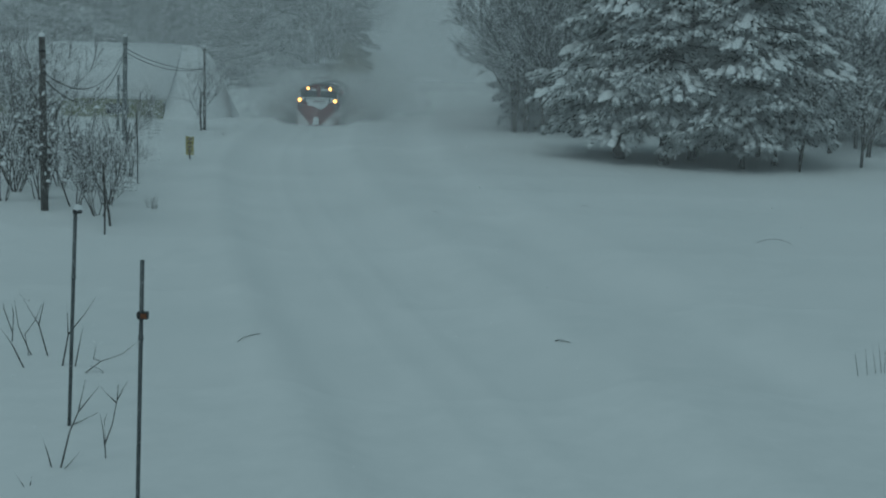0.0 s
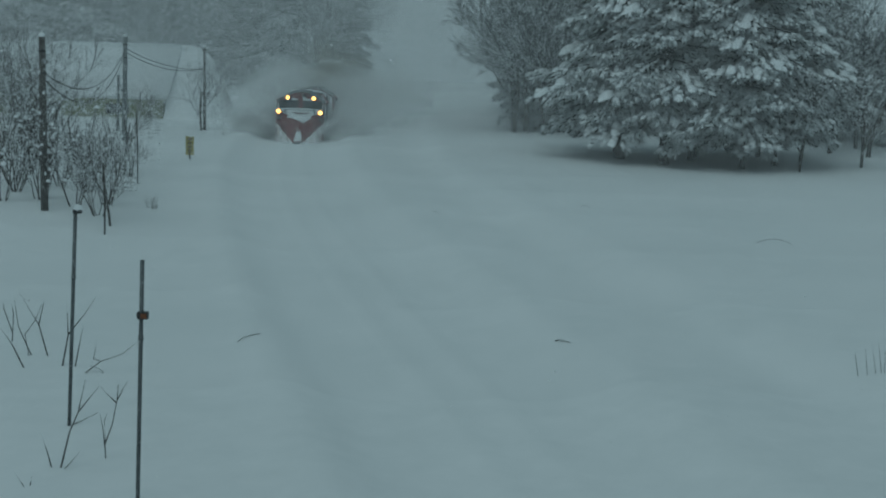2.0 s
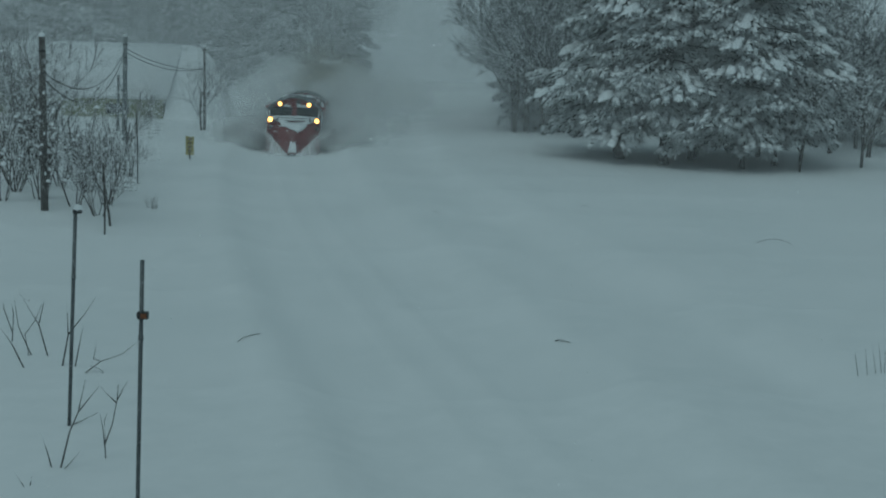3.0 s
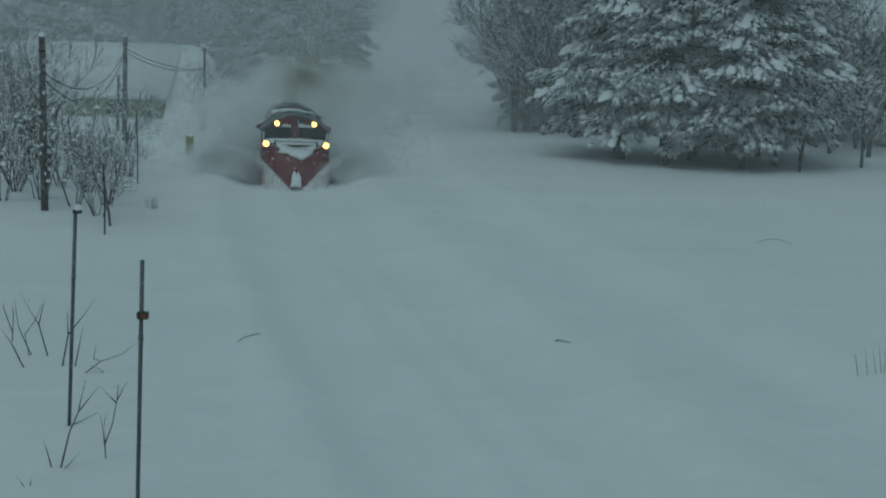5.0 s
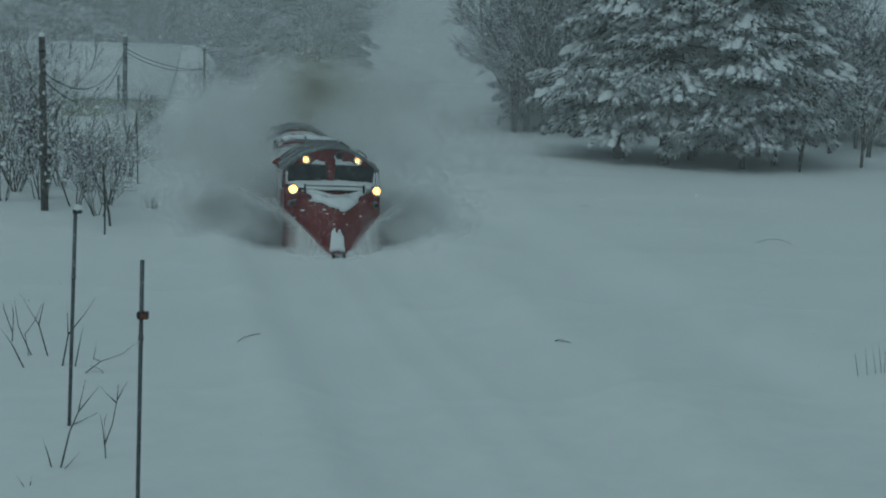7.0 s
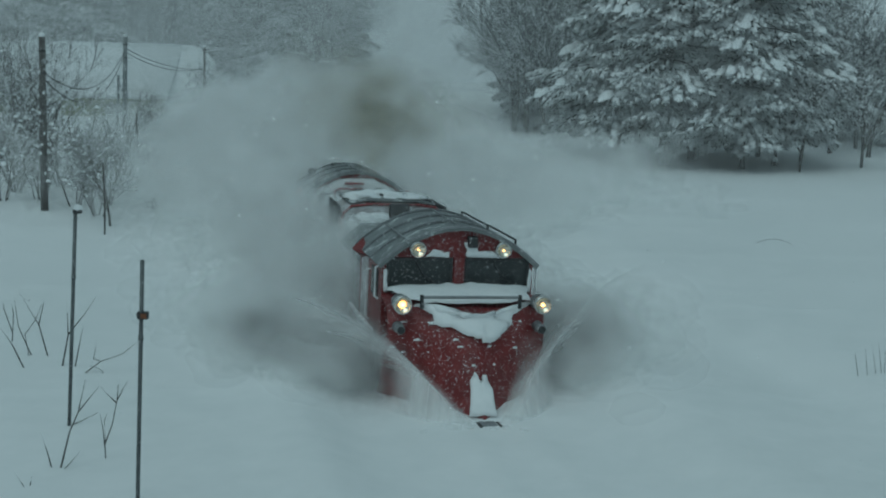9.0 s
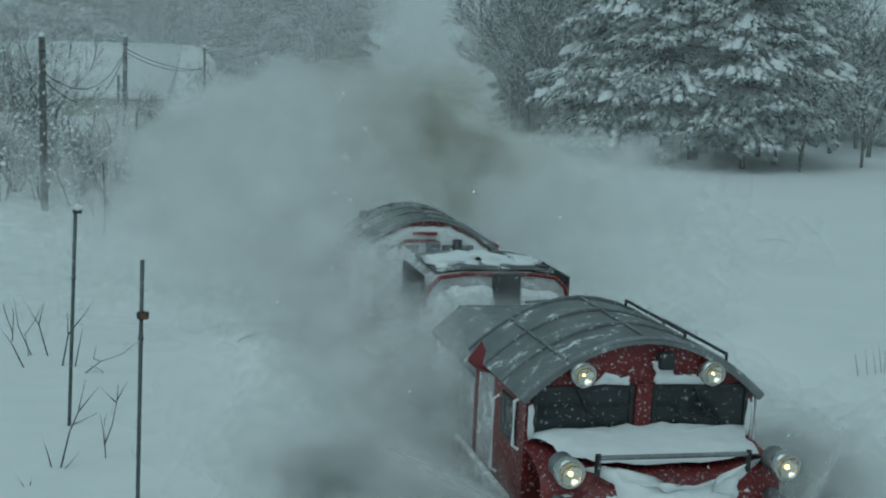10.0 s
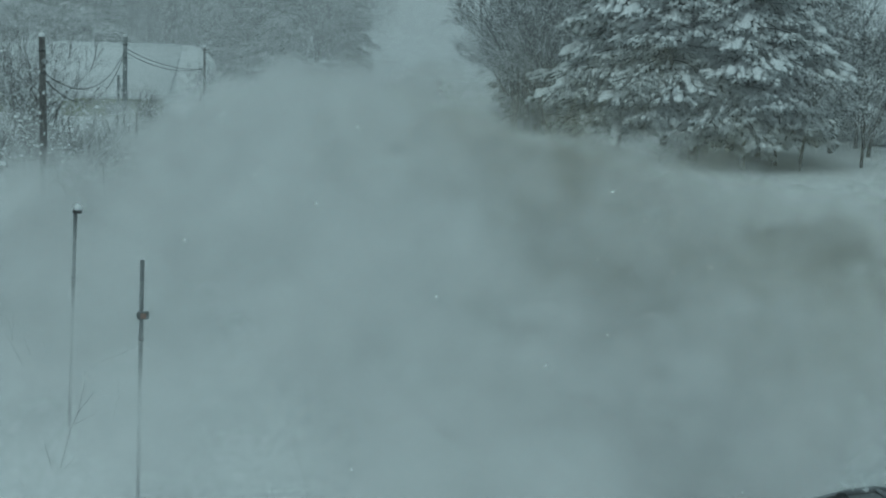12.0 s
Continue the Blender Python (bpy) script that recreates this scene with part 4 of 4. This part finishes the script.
# left bank: shrubs round the utility pole
B = "snowy shrubs on the bank"
tree_l = stand(bare_tree("bare_tree", 91, 5.0, 3, 0.09, TWIG, 160), -15.3, 81.5, 0, "bare spreading tree dusted with snow beside a thin pole", "tree")
bush = [shrub("shrub", 100 + k, 2.4, 7, 2, 0.024, 34, minr=0.009) for k in range(3)]
stand(bush[0], -13.6, 43.5, 0, "leafless shrub heavy with snow", "shrub", B)
stand(bush[1], -12.2, 42.6, 40, "leafless shrub heavy with snow", "shrub", B)
stand(bush[2], -15.0, 45.0, 80, "leafless shrub heavy with snow", "shrub", B)
for k, (x, y, s) in enumerate(((-14.6, 42.6, 0.9), (-11.4, 43.6, 0.9), (-13.0, 46.5, 1.15), (-15.6, 47.0, 1.3), (-16.8, 50.0, 1.2), (-12.9, 53.0, 0.8), (-11.0, 41.0, 0.8), (-15.9, 44.4, 1.0), (-14.2, 47.6, 1.1), (-12.0, 46.2, 0.8), (-18.4, 56.4, 1.2), (-22.0, 70.0, 1.5), (-25.0, 78.0, 1.6))):
    place_copy(bush[k % 3], x, y, 50 * k, s)
mid = [bare_tree("bare_tree", 120 + k, 5.2, 3, 0.07, TWIG, 90) for k in range(2)]
stand(mid[0], -15.6, 51.0, 0, "slender bare tree with snowy forks", "tree", B)
stand(mid[1], -10.2, 39.4, 30, "slender bare young tree with snowy forks", "tree", B, scale=0.62)
for k, (x, y, s) in enumerate(((-18.6, 58.0, 1.0), (-21.5, 66.0, 1.1), (-24, 74, 1.2), (-13.9, 56, 0.80), (-27, 84, 1.3))):
    place_copy(mid[k % 2], x, y, 70 * k, s)
for (x, y, z, h) in ((-9.98, 37.8, 0.6, 2.3), (-12.08, 50.8, 0.6, 3.0)):
    st = link("stake", tube([(x, y, z - 0.4), (x + 0.03, y, z + h * 0.5), (x, y, z + h)], 0.03, 7), WOOD_POLE, None, "", True)
    tagged(st, "thin upright stake in the snow", "stake")
stand(shrub("low_bush", 130, 0.7, 7, 1, 0.012, 14, TWIG), -10.0, 44.2, 0, "small frosted bush in the snow", "bush")

# bare weeds near the camera
N = "bare stalks poking out of the snow"


def stalk(x, y, r, label, *shoots):
    """A leafless stalk; each shoot is a run of (aside, height) joints that tapers to its tip."""
    s = thing("stalk", pose(x, y, ground_z(x, y)))
    for i, joints in enumerate(shoots):
        thick = r if i == 0 else r * 0.75
        pts = []
        for k, (dx, dz) in enumerate(joints):
            dy = 0.12 * noise.noise(Vector((x * 3 + i, k * 1.3, y)))
            pts.append((dx, dy, dz - (0.12 if k == 0 and dz < 0.1 else 0)))
        part("shoot", tube(pts, [thick * (1 - 0.6 * k / (len(pts) - 1)) for k in range(len(pts))], 6), BARE, s, "", True)
    return tagged(s, label, "stalk", N)


FORK = "dark bare forked stalk poking out of snow"
stalk(-7.43, 22.65, 0.015, FORK, [(0, 0), (-0.24, 0.48), (-0.44, 0.78)], [(-0.24, 0.48), (-0.21, 0.99), (-0.23, 1.17)], [(-0.22, 0.63), (-0.35, 1.09), (-0.35, 1.29)])
stalk(-7.30, 23.59, 0.015, FORK, [(0, 0), (-0.16, 0.61), (-0.51, 1.19)], [(-0.16, 0.61), (-0.09, 0.9), (-0.06, 1.12)], [(-0.34, 0), (-0.45, 0.39), (-0.24, 0.68), (-0.1, 1.01)], [(-0.28, 0), (-0.55, 0.55), (-0.61, 1.21)])
stalk(-6.87, 22.91, 0.016, FORK, [(0, 0), (0.15, 0.59), (0.13, 1.19)], [(0.15, 0.59), (0.45, 0.97), (0.66, 1.3)], [(0.26, 0.06), (0.41, 0.81)])
stalk(-6.44, 22.39, 0.015, "long bare branch leaning out of the snow", [(0, 0), (0.43, 0.22), (0.8, 0.35), (1.09, 0.6)], [(0.43, 0.22), (0.3, 0.26), (0.37, 0.55)], [(0.25, 0.13), (0.43, 0.08), (0.51, -0.07)])
stalk(-5.23, 17.19, 0.013, "thin bare sapling bent in the snow", [(0, 0), (0.16, 0.51), (0.29, 0.8), (0.43, 1.36)], [(0.29, 0.8), (0.59, 1.19)], [(0.24, 0.64), (0.56, 0.8)], [(0, 0.02), (0.18, 0.09), (0.32, 0.27)], [(-0.08, 0.05), (-0.23, 0.49)])
stalk(-4.70, 17.67, 0.011, "thin bare sapling with upright shoots", [(0, 0), (0, 0.21), (0.1, 0.5), (0.18, 0.86), (0.22, 1.24)], [(0, 0.21), (-0.04, 0.45), (-0.07, 0.66)], [(0, 0.21), (-0.02, 0.54), (0.04, 0.66)], [(0.18, 0.86), (0.33, 1.16)], [(0.17, 0.83), (-0.07, 1.07)])
stalk(-5.40, 16.49, 0.010, "short bare twig poking out of snow", [(0, 0), (0.02, 0.16)], [(0, 0.02), (-0.18, 0.19)])
stalk(7.85, 23.7, 0.007, "sparse dry grass stalks in the snow", [(0, 0), (-0.12, 0.5)], [(0.16, 0.03), (0.06, 0.59)], [(0.32, 0.01), (0.22, 0.65)], [(0.44, 0.08), (0.32, 0.7)], [(0.49, 0.01), (0.46, 0.58)], [(0.6, 0.0), (0.58, 0.62)])
weed = stand(shrub("weed", 143, 0.5, 5, 0, 0.010, 0, BARE, 0.005, 0.42), 8.5, 23.9, 0, "sparse dry weed in the snow", "weed", N)
for x, y, a, s in ((-9.3, 28.2, 30, 0.8), (-8.4, 29.0, 90, 0.8), (-8.0, 27.0, 60, 0.6), (3.56, 45.4, 20, 0.7), (0.9, 68, 40, 1.3), (2.2, 61, 40, 1.1), (3.9, 55, 200, 0.8), (6.3, 56, 100, 0.9), (-13.6, 78, 0, 2.0), (-10.6, 80, 50, 1.6)):
    place_copy(weed, x, y, a, s)


def fallen_twig(x, y, length, turn, bend, r=0.008):
    z = ground_z(x, y)
    c, s = math.cos(radians(turn)), math.sin(radians(turn))
    pts = [(x + c * length * (k / 6 - 0.5), y + s * length * (k / 6 - 0.5), z + bend * math.sin(math.pi * k / 6) - 0.005 + (0.0 if 0 < k < 6 else -0.03)) for k in range(7)]
    return tagged(link("fallen_twig", tube(pts, r, 5), BARE), "dark fallen twig lying on the snow", "twig", "twigs on the snow")


fallen_twig(2.52, 25.6, 0.62, -52, 0.03, 0.011)
fallen_twig(-3.75, 25.0, 0.75, 58, 0.03, 0.010)
fallen_twig(10.3, 40.0, 1.2, -8, 0.16)
fallen_twig(3.7, 53.5, 0.5, 0, 0.16)
fallen_twig(5.2, 47.5, 0.45, 10, 0.1)
fallen_twig(-0.3, 45.5, 0.3, -30, 0.05)


# ---- snow in the air: powder thrown up by the plough, exhaust, haze sheets, falling flakes ----
POWDER = dust("snow_powder", (0.97, 0.98, 0.98), (0.99, 0.99, 0.99), 0.065, 0.8)
MIST = dust("snow_mist", (0.97, 0.98, 0.98), (0.99, 0.99, 0.99), 0.042, 0.6)
WISP = dust("snow_wisps", (0.97, 0.98, 0.98), (0.99, 0.99, 0.99), 0.13, 1.6)
SMOKE = dust("brown_exhaust", (0.33, 0.29, 0.17), (0.44, 0.40, 0.26), 0.018, 0.7)
FLAKE = plain("snow_flake", (0.85, 0.86, 0.87), (0.92, 0.93, 0.93), 3, 0.9)
scene.cycles.transparent_max_bounces = 80
scene.cycles.max_bounces, scene.cycles.diffuse_bounces = 13, 12


def ico(sub, seed):
    """A rounded uneven lump as points and triangles."""
    bm = bmesh.new()
    bmesh.ops.create_icosphere(bm, subdivisions=sub, radius=1)
    for v in bm.verts:
        v.co *= 1 + 0.42 * noise.noise(v.co * 1.3 + Vector((seed * 5.3, 0, seed)))
    pts = np.array([v.co[:] for v in bm.verts])
    tri = np.array([[v.index for v in f.verts] for f in bm.faces])
    bm.free()
    return pts, tri


LUMPS = {s: [ico(s, k) for k in range(5)] for s in (1, 2)}


def puffs(name, centres, sizes, material, rs, parent=None, sub=2, flat=0.75):
    """Soft billows: one uneven lump round each centre."""
    pts, tris, at = [], [], 0
    for c, s in zip(centres, np.broadcast_to(sizes, len(centres))):
        p, t = LUMPS[sub][rs.integers(0, 5)]
        q = np.linalg.qr(rs.normal(0, 1, (3, 3)))[0]
        pts.append((p @ q) * s * rs.uniform(0.5, 1.5) * np.array((1, 1, flat)) + c)
        tris.append(t + at)
        at += len(p)
    pts, tris = np.concatenate(pts), np.concatenate(tris)
    me = bpy.data.meshes.new(name)
    n = len(tris)
    me.vertices.add(len(pts))
    me.vertices.foreach_set("co", pts.astype(np.float32).ravel())
    me.loops.add(3 * n)
    me.loops.foreach_set("vertex_index", tris.astype(np.int32).ravel())
    me.polygons.add(n)
    me.polygons.foreach_set("loop_start", np.arange(0, 3 * n, 3, dtype=np.int32))
    me.polygons.foreach_set("use_smooth", np.ones(n, dtype=bool))
    me.update(calc_edges=True)
    me.materials.append(material)
    ob = new(name, me)
    if parent is not None:
        ob.parent = parent
    return ob


def blob(rs, n, c, s, heads=6):
    """Places gathered in soft billows round c."""
    h = rs.normal(0, 1, (heads, 3)) * 0.6
    p = h[rs.integers(0, heads, n)] + rs.normal(0, 1, (n, 3)) * 0.6
    r = np.linalg.norm(p, axis=1, keepdims=True)
    p = np.where(r > 2.0, p * 2.0 / r, p)
    return p * np.asarray(s) + np.asarray(c)


# billows that hang over the line after the plough has passed
BILLOWS = []


def billow(k, y, side, n, size, s, late, lift, material=None):
    rs = np.random.default_rng(500 + k)
    ob = puffs("snow_cloud", blob(rs, int(n * 1.5), (0, 0, 0), s), size, material or POWDER, rs, None, 2 if y < 40 else 1)
    tagged(ob, "hanging cloud of powder snow thrown up by the plough", "snow cloud", "powder clouds over the line", "stuff")
    BILLOWS.append((ob, track_x(y) + side, y, late, lift, s[2] * 2.1 + size * 1.6))


rb = random.Random(8)
count = 0
y = 110.0
while y > 3:
    near = max(0.0, min(1.0, (y - 10) / 80))
    for side in (-2.8, 2.3):
        billow(count, y + rb.uniform(-1, 1), side + rb.uniform(-0.6, 0.6), int(58 - 22 * near), 0.72 + 0.35 * near, (2.6, 1.9, 1.2 + 0.3 * rb.random()), 0.5 + 0.25 * rb.random(), 1.9)
        count += 1
    y -= 3.4 + 1.6 * near
y = 66.0
while y > 12:
    near = max(0.0, min(1.0, (y - 10) / 80))
    billow(count, y, rb.uniform(-7.0, -5.4), int(44 - 6 * near), 1.0 + 0.15 * near, (2.9, 2.4, 1.0), 1.5 if y > 28 else 0.7, 1.4, MIST)
    billow(count + 1, y + 1.5, rb.uniform(5.0, 7.5), int(44 - 6 * near), 1.0 + 0.15 * near, (2.7, 2.4, 0.85), 1.5, 1.2, MIST)
    count += 2
    y -= 5.5
y = 60.0
while y > 14:
    billow(count, y, rb.uniform(-11.5, -9.5), 34, 1.15, (3.2, 2.8, 0.7), 2.3 if y > 30 else 1.1, 1.1, MIST)
    billow(count + 1, y + 1.5, rb.uniform(9.5, 13.0), 34, 1.15, (3.4, 2.8, 0.7), 2.2, 1.1, MIST)
    count += 2
    y -= 6.0


def hanging_smoke(k, y, side, n, size):
    rs = np.random.default_rng(900 + k)
    ob = puffs("hanging_smoke", blob(rs, n, (0, 0, 0), (2.4, 2.4, 1.1)), size, SMOKE, rs)
    tagged(ob, "thin brown exhaust drifting over the line", "smoke", "exhaust clouds over the line", "stuff")
    BILLOWS.append((ob, track_x(y) + side, y, 2.0, 3.6, 4.0))


y = 62.0
while y > 8:
    hanging_smoke(count, y, 3.0 + rb.uniform(-1.2, 1.8), 10 if y < 36 else 4, 1.2)
    count += 1
    y -= 5.0


def front_time(y):
    """When the plough's front reaches y."""
    for (a, ya), (b, yb) in zip(FRONT, FRONT[1:]):
        if y >= yb:
            return a + (ya - y) / (ya - yb) * (b - a)
    return 12.0


def sheet_mat(name, alpha, seed):
    """Flung snow in streaks that thins out towards the rim of its sheet."""
    m = dust(name, (0.96, 0.97, 0.97), (0.99, 0.99, 0.99), alpha)
    n, l = m.node_tree.nodes, m.node_tree.links
    uv = n.new("ShaderNodeUVMap")
    stretch = n.new("ShaderNodeMapping")
    stretch.inputs["Scale"].default_value = (9.0, 1.6, 1.0)
    stretch.inputs["Location"].default_value = (seed * 3.3, seed * 1.7, 0)
    l.new(uv.outputs[0], stretch.inputs[0])
    t = n.new("ShaderNodeTexNoise")
    t.inputs["Scale"].default_value, t.inputs["Detail"].default_value = 1.0, 5
    l.new(stretch.outputs[0], t.inputs["Vector"])
    streak = ramp(n, l, t.outputs[0], [(0.30, (0.25,) * 3), (0.70, (1, 1, 1))]).outputs[0]
    sp = n.new("ShaderNodeSeparateXYZ")
    l.new(uv.outputs[0], sp.inputs[0])
    across = ramp(n, l, sp.outputs[0], [(0.0, (0.25,) * 3), (0.25, (0.9,) * 3), (0.7, (0.9,) * 3), (1.0, (0, 0, 0))]).outputs[0]
    along = ramp(n, l, sp.outputs[1], [(0.0, (1, 1, 1)), (0.20, (0.9,) * 3), (0.30, (0.55,) * 3), (0.55, (0.7,) * 3), (1.0, (0, 0, 0))]).outputs[0]
    v = alpha
    for src in (streak, across, along):
        k = n.new("ShaderNodeMath")
        k.operation = "MULTIPLY"
        l.new(src, k.inputs[0])
        if isinstance(v, float):
            k.inputs[1].default_value = v
        else:
            l.new(v, k.inputs[1])
        v = k.outputs[0]
    out = n["Material Output"].inputs[0].links[0].from_node
    l.new(v, out.inputs[0])
    return m


def bow_spray():
    """Curling sheets of snow flung off the blade in layers, and the boil at its foot."""
    rs = np.random.default_rng(71)
    sp = thing("bow_spray")
    for s in (-1, 1):
        for layer in range(6):
            far = 0.75 + 0.11 * layer
            verts, faces, uvs = [], [], []
            for i in range(25):
                for j in range(25):
                    e, tau = i / 24, j / 24 * 1.70 - 0.45
                    fall, tau = min(tau, 0.0) / 0.45, max(tau, 0.0)
                    w = noise.noise(Vector((e * 2.5, tau * 2.0, s * 4 + layer * 1.9)))
                    verts.append((s * (0.10 + 1.30 * e - 0.12 * fall + (1.1 + 2.1 * e) * far * tau), -1.58 - 0.05 * layer + 1.62 * e + 0.25 * fall + 2.9 * far * tau + 0.25 * w * tau,
                                  0.20 + 1.40 * e * (1 + fall) + 1.9 * far * tau - 1.55 * tau ** 2 + 0.35 * w * tau))
            for i in range(24):
                for j in range(24):
                    a = i * 25 + j
                    faces.append((a, a + 25, a + 26, a + 1))
            ob = from_lists("spray_sheet", verts, faces, sheet_mat("flung_snow", 0.55, layer + 10 * s), sp, True)
            lay = ob.data.uv_layers.new(name="flow")
            for loop in ob.data.loops:
                lay.data[loop.index].uv = (loop.vertex_index // 25 / 24, loop.vertex_index % 25 / 24)
        a = rs.normal(0, 1, (330, 3)) * (0.75, 1.5, 0.34) + (s * 3.0, 2.7, 1.05)
        a[:, 0] += s * 0.25 * (a[:, 1] - 2.8)
        puffs("spray_roll", a, 0.46, MIST, rs, sp, 2)
        puffs("spray_roll", blob(rs, 120, (s * 2.0, 1.5, 0.75), (0.35, 0.7, 0.35)), 0.36, MIST, rs, sp, 2)
    a = rs.normal(0, 1, (60, 3)) * (0.45, 0.25, 0.10) + (0, -1.5, 0.36)
    puffs("spray_foot", a, 0.12, WISP, rs, sp, 1)
    return tagged(sp, "white sheets of snow flung aside by the plough", "snow spray", kind="stuff")


def train_powder():
    """Powder that boils along both sides of the train and over its couplings."""
    rs = np.random.default_rng(72)
    sp = thing("train_powder")
    for n, c, s in ((90, (-2.3, 3.0, 1.1), (0.6, 1.6, 0.6)), (90, (-1.9, 4.9, 1.7), (0.45, 0.9, 0.6)), (110, (-2.5, 6.4, 1.5), (0.7, 1.7, 0.75)), (130, (-2.6, 9.6, 1.7), (0.8, 1.9, 0.85)), (130, (-2.9, 13.6, 1.7), (1.1, 2.0, 0.9)),
                    (80, (2.4, 3.4, 1.0), (0.5, 1.7, 0.55)), (90, (2.7, 7.0, 1.2), (0.7, 1.9, 0.6)), (100, (2.8, 11.0, 1.4), (0.9, 2.0, 0.7)), (150, (0, 17.6, 2.0), (1.7, 1.5, 1.0)),
                    (60, (-0.9, 6.5, 2.3), (0.5, 0.4, 0.4)), (150, (0.0, 21.0, 2.2), (2.4, 2.2, 1.1)), (60, (-1.3, 8.6, 2.3), (0.6, 1.0, 0.4)), (70, (-1.5, 12.2, 2.4), (0.6, 0.9, 0.45)), (50, (0.2, 7.6, 2.2), (0.7, 0.4, 0.3)), (50, (-2.0, 1.7, 0.85), (0.35, 0.8, 0.4))):
        puffs("powder_puff", blob(rs, int(n * 0.9), c, s), 0.42, POWDER, rs, sp)
    return tagged(sp, "powder snow boiling along both sides of the train", "snow cloud", kind="stuff")


def exhaust():
    rs = np.random.default_rng(73)
    sp = thing("exhaust_smoke")
    for n, c, s, r in ((12, (0.3, 11.0, 3.6), (0.25, 0.4, 0.3), 0.25), (20, (0.45, 12.5, 4.3), (0.7, 0.9, 0.6), 0.5), (21, (0.8, 15.0, 4.8), (1.0, 1.4, 0.8), 0.7), (20, (1.4, 19.0, 4.7), (1.4, 2.0, 1.0), 0.9), (20, (2.2, 25.0, 4.2), (1.8, 2.6, 1.1), 1.1)):
        puffs("smoke_puff", blob(rs, n, c, s), r, SMOKE, rs, sp)
    return tagged(sp, "brownish diesel exhaust trailing over the locomotive", "smoke", kind="stuff")


spray, powder, smoke = bow_spray(), train_powder(), exhaust()


def haze_mat(alpha, seed):
    """Translucent white for the haze sheets, thicker in some patches than in others."""
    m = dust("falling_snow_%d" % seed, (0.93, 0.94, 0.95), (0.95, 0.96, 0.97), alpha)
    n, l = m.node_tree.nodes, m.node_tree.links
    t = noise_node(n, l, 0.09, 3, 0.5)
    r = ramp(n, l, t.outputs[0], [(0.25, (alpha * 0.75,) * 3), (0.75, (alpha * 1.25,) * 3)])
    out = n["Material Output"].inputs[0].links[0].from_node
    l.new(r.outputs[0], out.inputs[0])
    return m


def haze_curtain(k, y, alpha):
    """A gently wavy translucent sheet right across the field, added to imitate distance haze."""
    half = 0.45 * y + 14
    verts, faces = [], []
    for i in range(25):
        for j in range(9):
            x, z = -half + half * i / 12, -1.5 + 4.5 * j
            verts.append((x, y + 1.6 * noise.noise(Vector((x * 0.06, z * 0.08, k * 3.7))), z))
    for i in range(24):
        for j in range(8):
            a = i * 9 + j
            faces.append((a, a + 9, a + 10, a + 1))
    ob = from_lists("falling_snow_veil", verts, faces, haze_mat(alpha, k), None, True)
    return tagged(ob, "thin translucent sheet added for the haze of falling snow", "falling snow", "veils of falling snow", "stuff")


# distance haze built up from stacked translucent sheets: (y, alpha) of each
HAZE = ((22, 0.015), (30, 0.02), (38, 0.022), (46, 0.025), (53, 0.03), (59, 0.03), (73, 0.045), (77, 0.05), (81, 0.05), (86, 0.05), (91, 0.05), (96, 0.09), (103, 0.10), (112, 0.08), (122, 0.09), (146, 0.2), (165, 0.3), (190, 0.4), (260, 0.6))
for k, (y, a) in enumerate(HAZE):
    haze_curtain(k, y, a)


def snowfall():
    rs = np.random.default_rng(74)
    n = 7000
    d = 9 + 55 * rs.uniform(0, 1, n) ** 0.6
    c = np.stack([rs.uniform(-0.42, 0.42, n) * d, d, rs.uniform(0.5, 21, n)], 1)
    pts = (c[:, None, :] + rs.normal(0, 0.009, (n, 4, 3))).reshape(-1, 3)
    faces = [(4 * i + a, 4 * i + b, 4 * i + e) for i in range(n) for a, b, e in ((0, 1, 2), (0, 3, 1), (1, 3, 2), (2, 3, 0))]
    close = tagged(from_lists("near_snowfall", [tuple(q) for q in pts], faces, FLAKE), "fine falling snowflakes", "falling snow", kind="stuff")
    return close


near_fall = snowfall()


# ---- what moves ----
def motions():
    times = [0, 0.5, 1, 1.5, 2, 2.5, 3, 3.5, 4, 4.5, 5, 5.5, 6, 6.5, 7, 7.5, 8, 8.5, 9, 9.5, 10, 10.5, 11, 11.5, 12]
    walk(plough, [(t, on_track(front_y(t), 0)) for t in times])
    walk(loco, [(t, on_track(front_y(t), LOCO_BACK)) for t in times])
    for ob in (spray, powder, smoke):
        walk(ob, [(t, on_track(front_y(t), 0)) for t in times])
    for ob, x, y, late, lift, deep in BILLOWS:
        t0 = front_time(y) + late
        low, high = -deep - 0.5, lift
        if y > 92.9 + 8 * late:
            rows = [(0, pose(x, y, high)), (12, pose(x + 1.0, y, high + 0.4))]
        else:
            rows = [(0, pose(x, y, low))]
            if t0 > 0.2:
                rows.append((min(t0, 11.7), pose(x, y, low)))
            if t0 + 1.3 < 11.8:
                rows.append((max(t0 + 1.3, 0.6), pose(x, y, high)))
                rows.append((12, pose(x + 0.4, y, high + 0.3)))
            else:
                rows.append((12, pose(x, y, low + (high - low) * max(0.0, min(1.0, (12 - t0) / 1.3)))))
        walk(ob, rows)
    walk(near_fall, [(0, pose(-1, 0, 0)), (12, pose(3, 0, -9))])


motions()
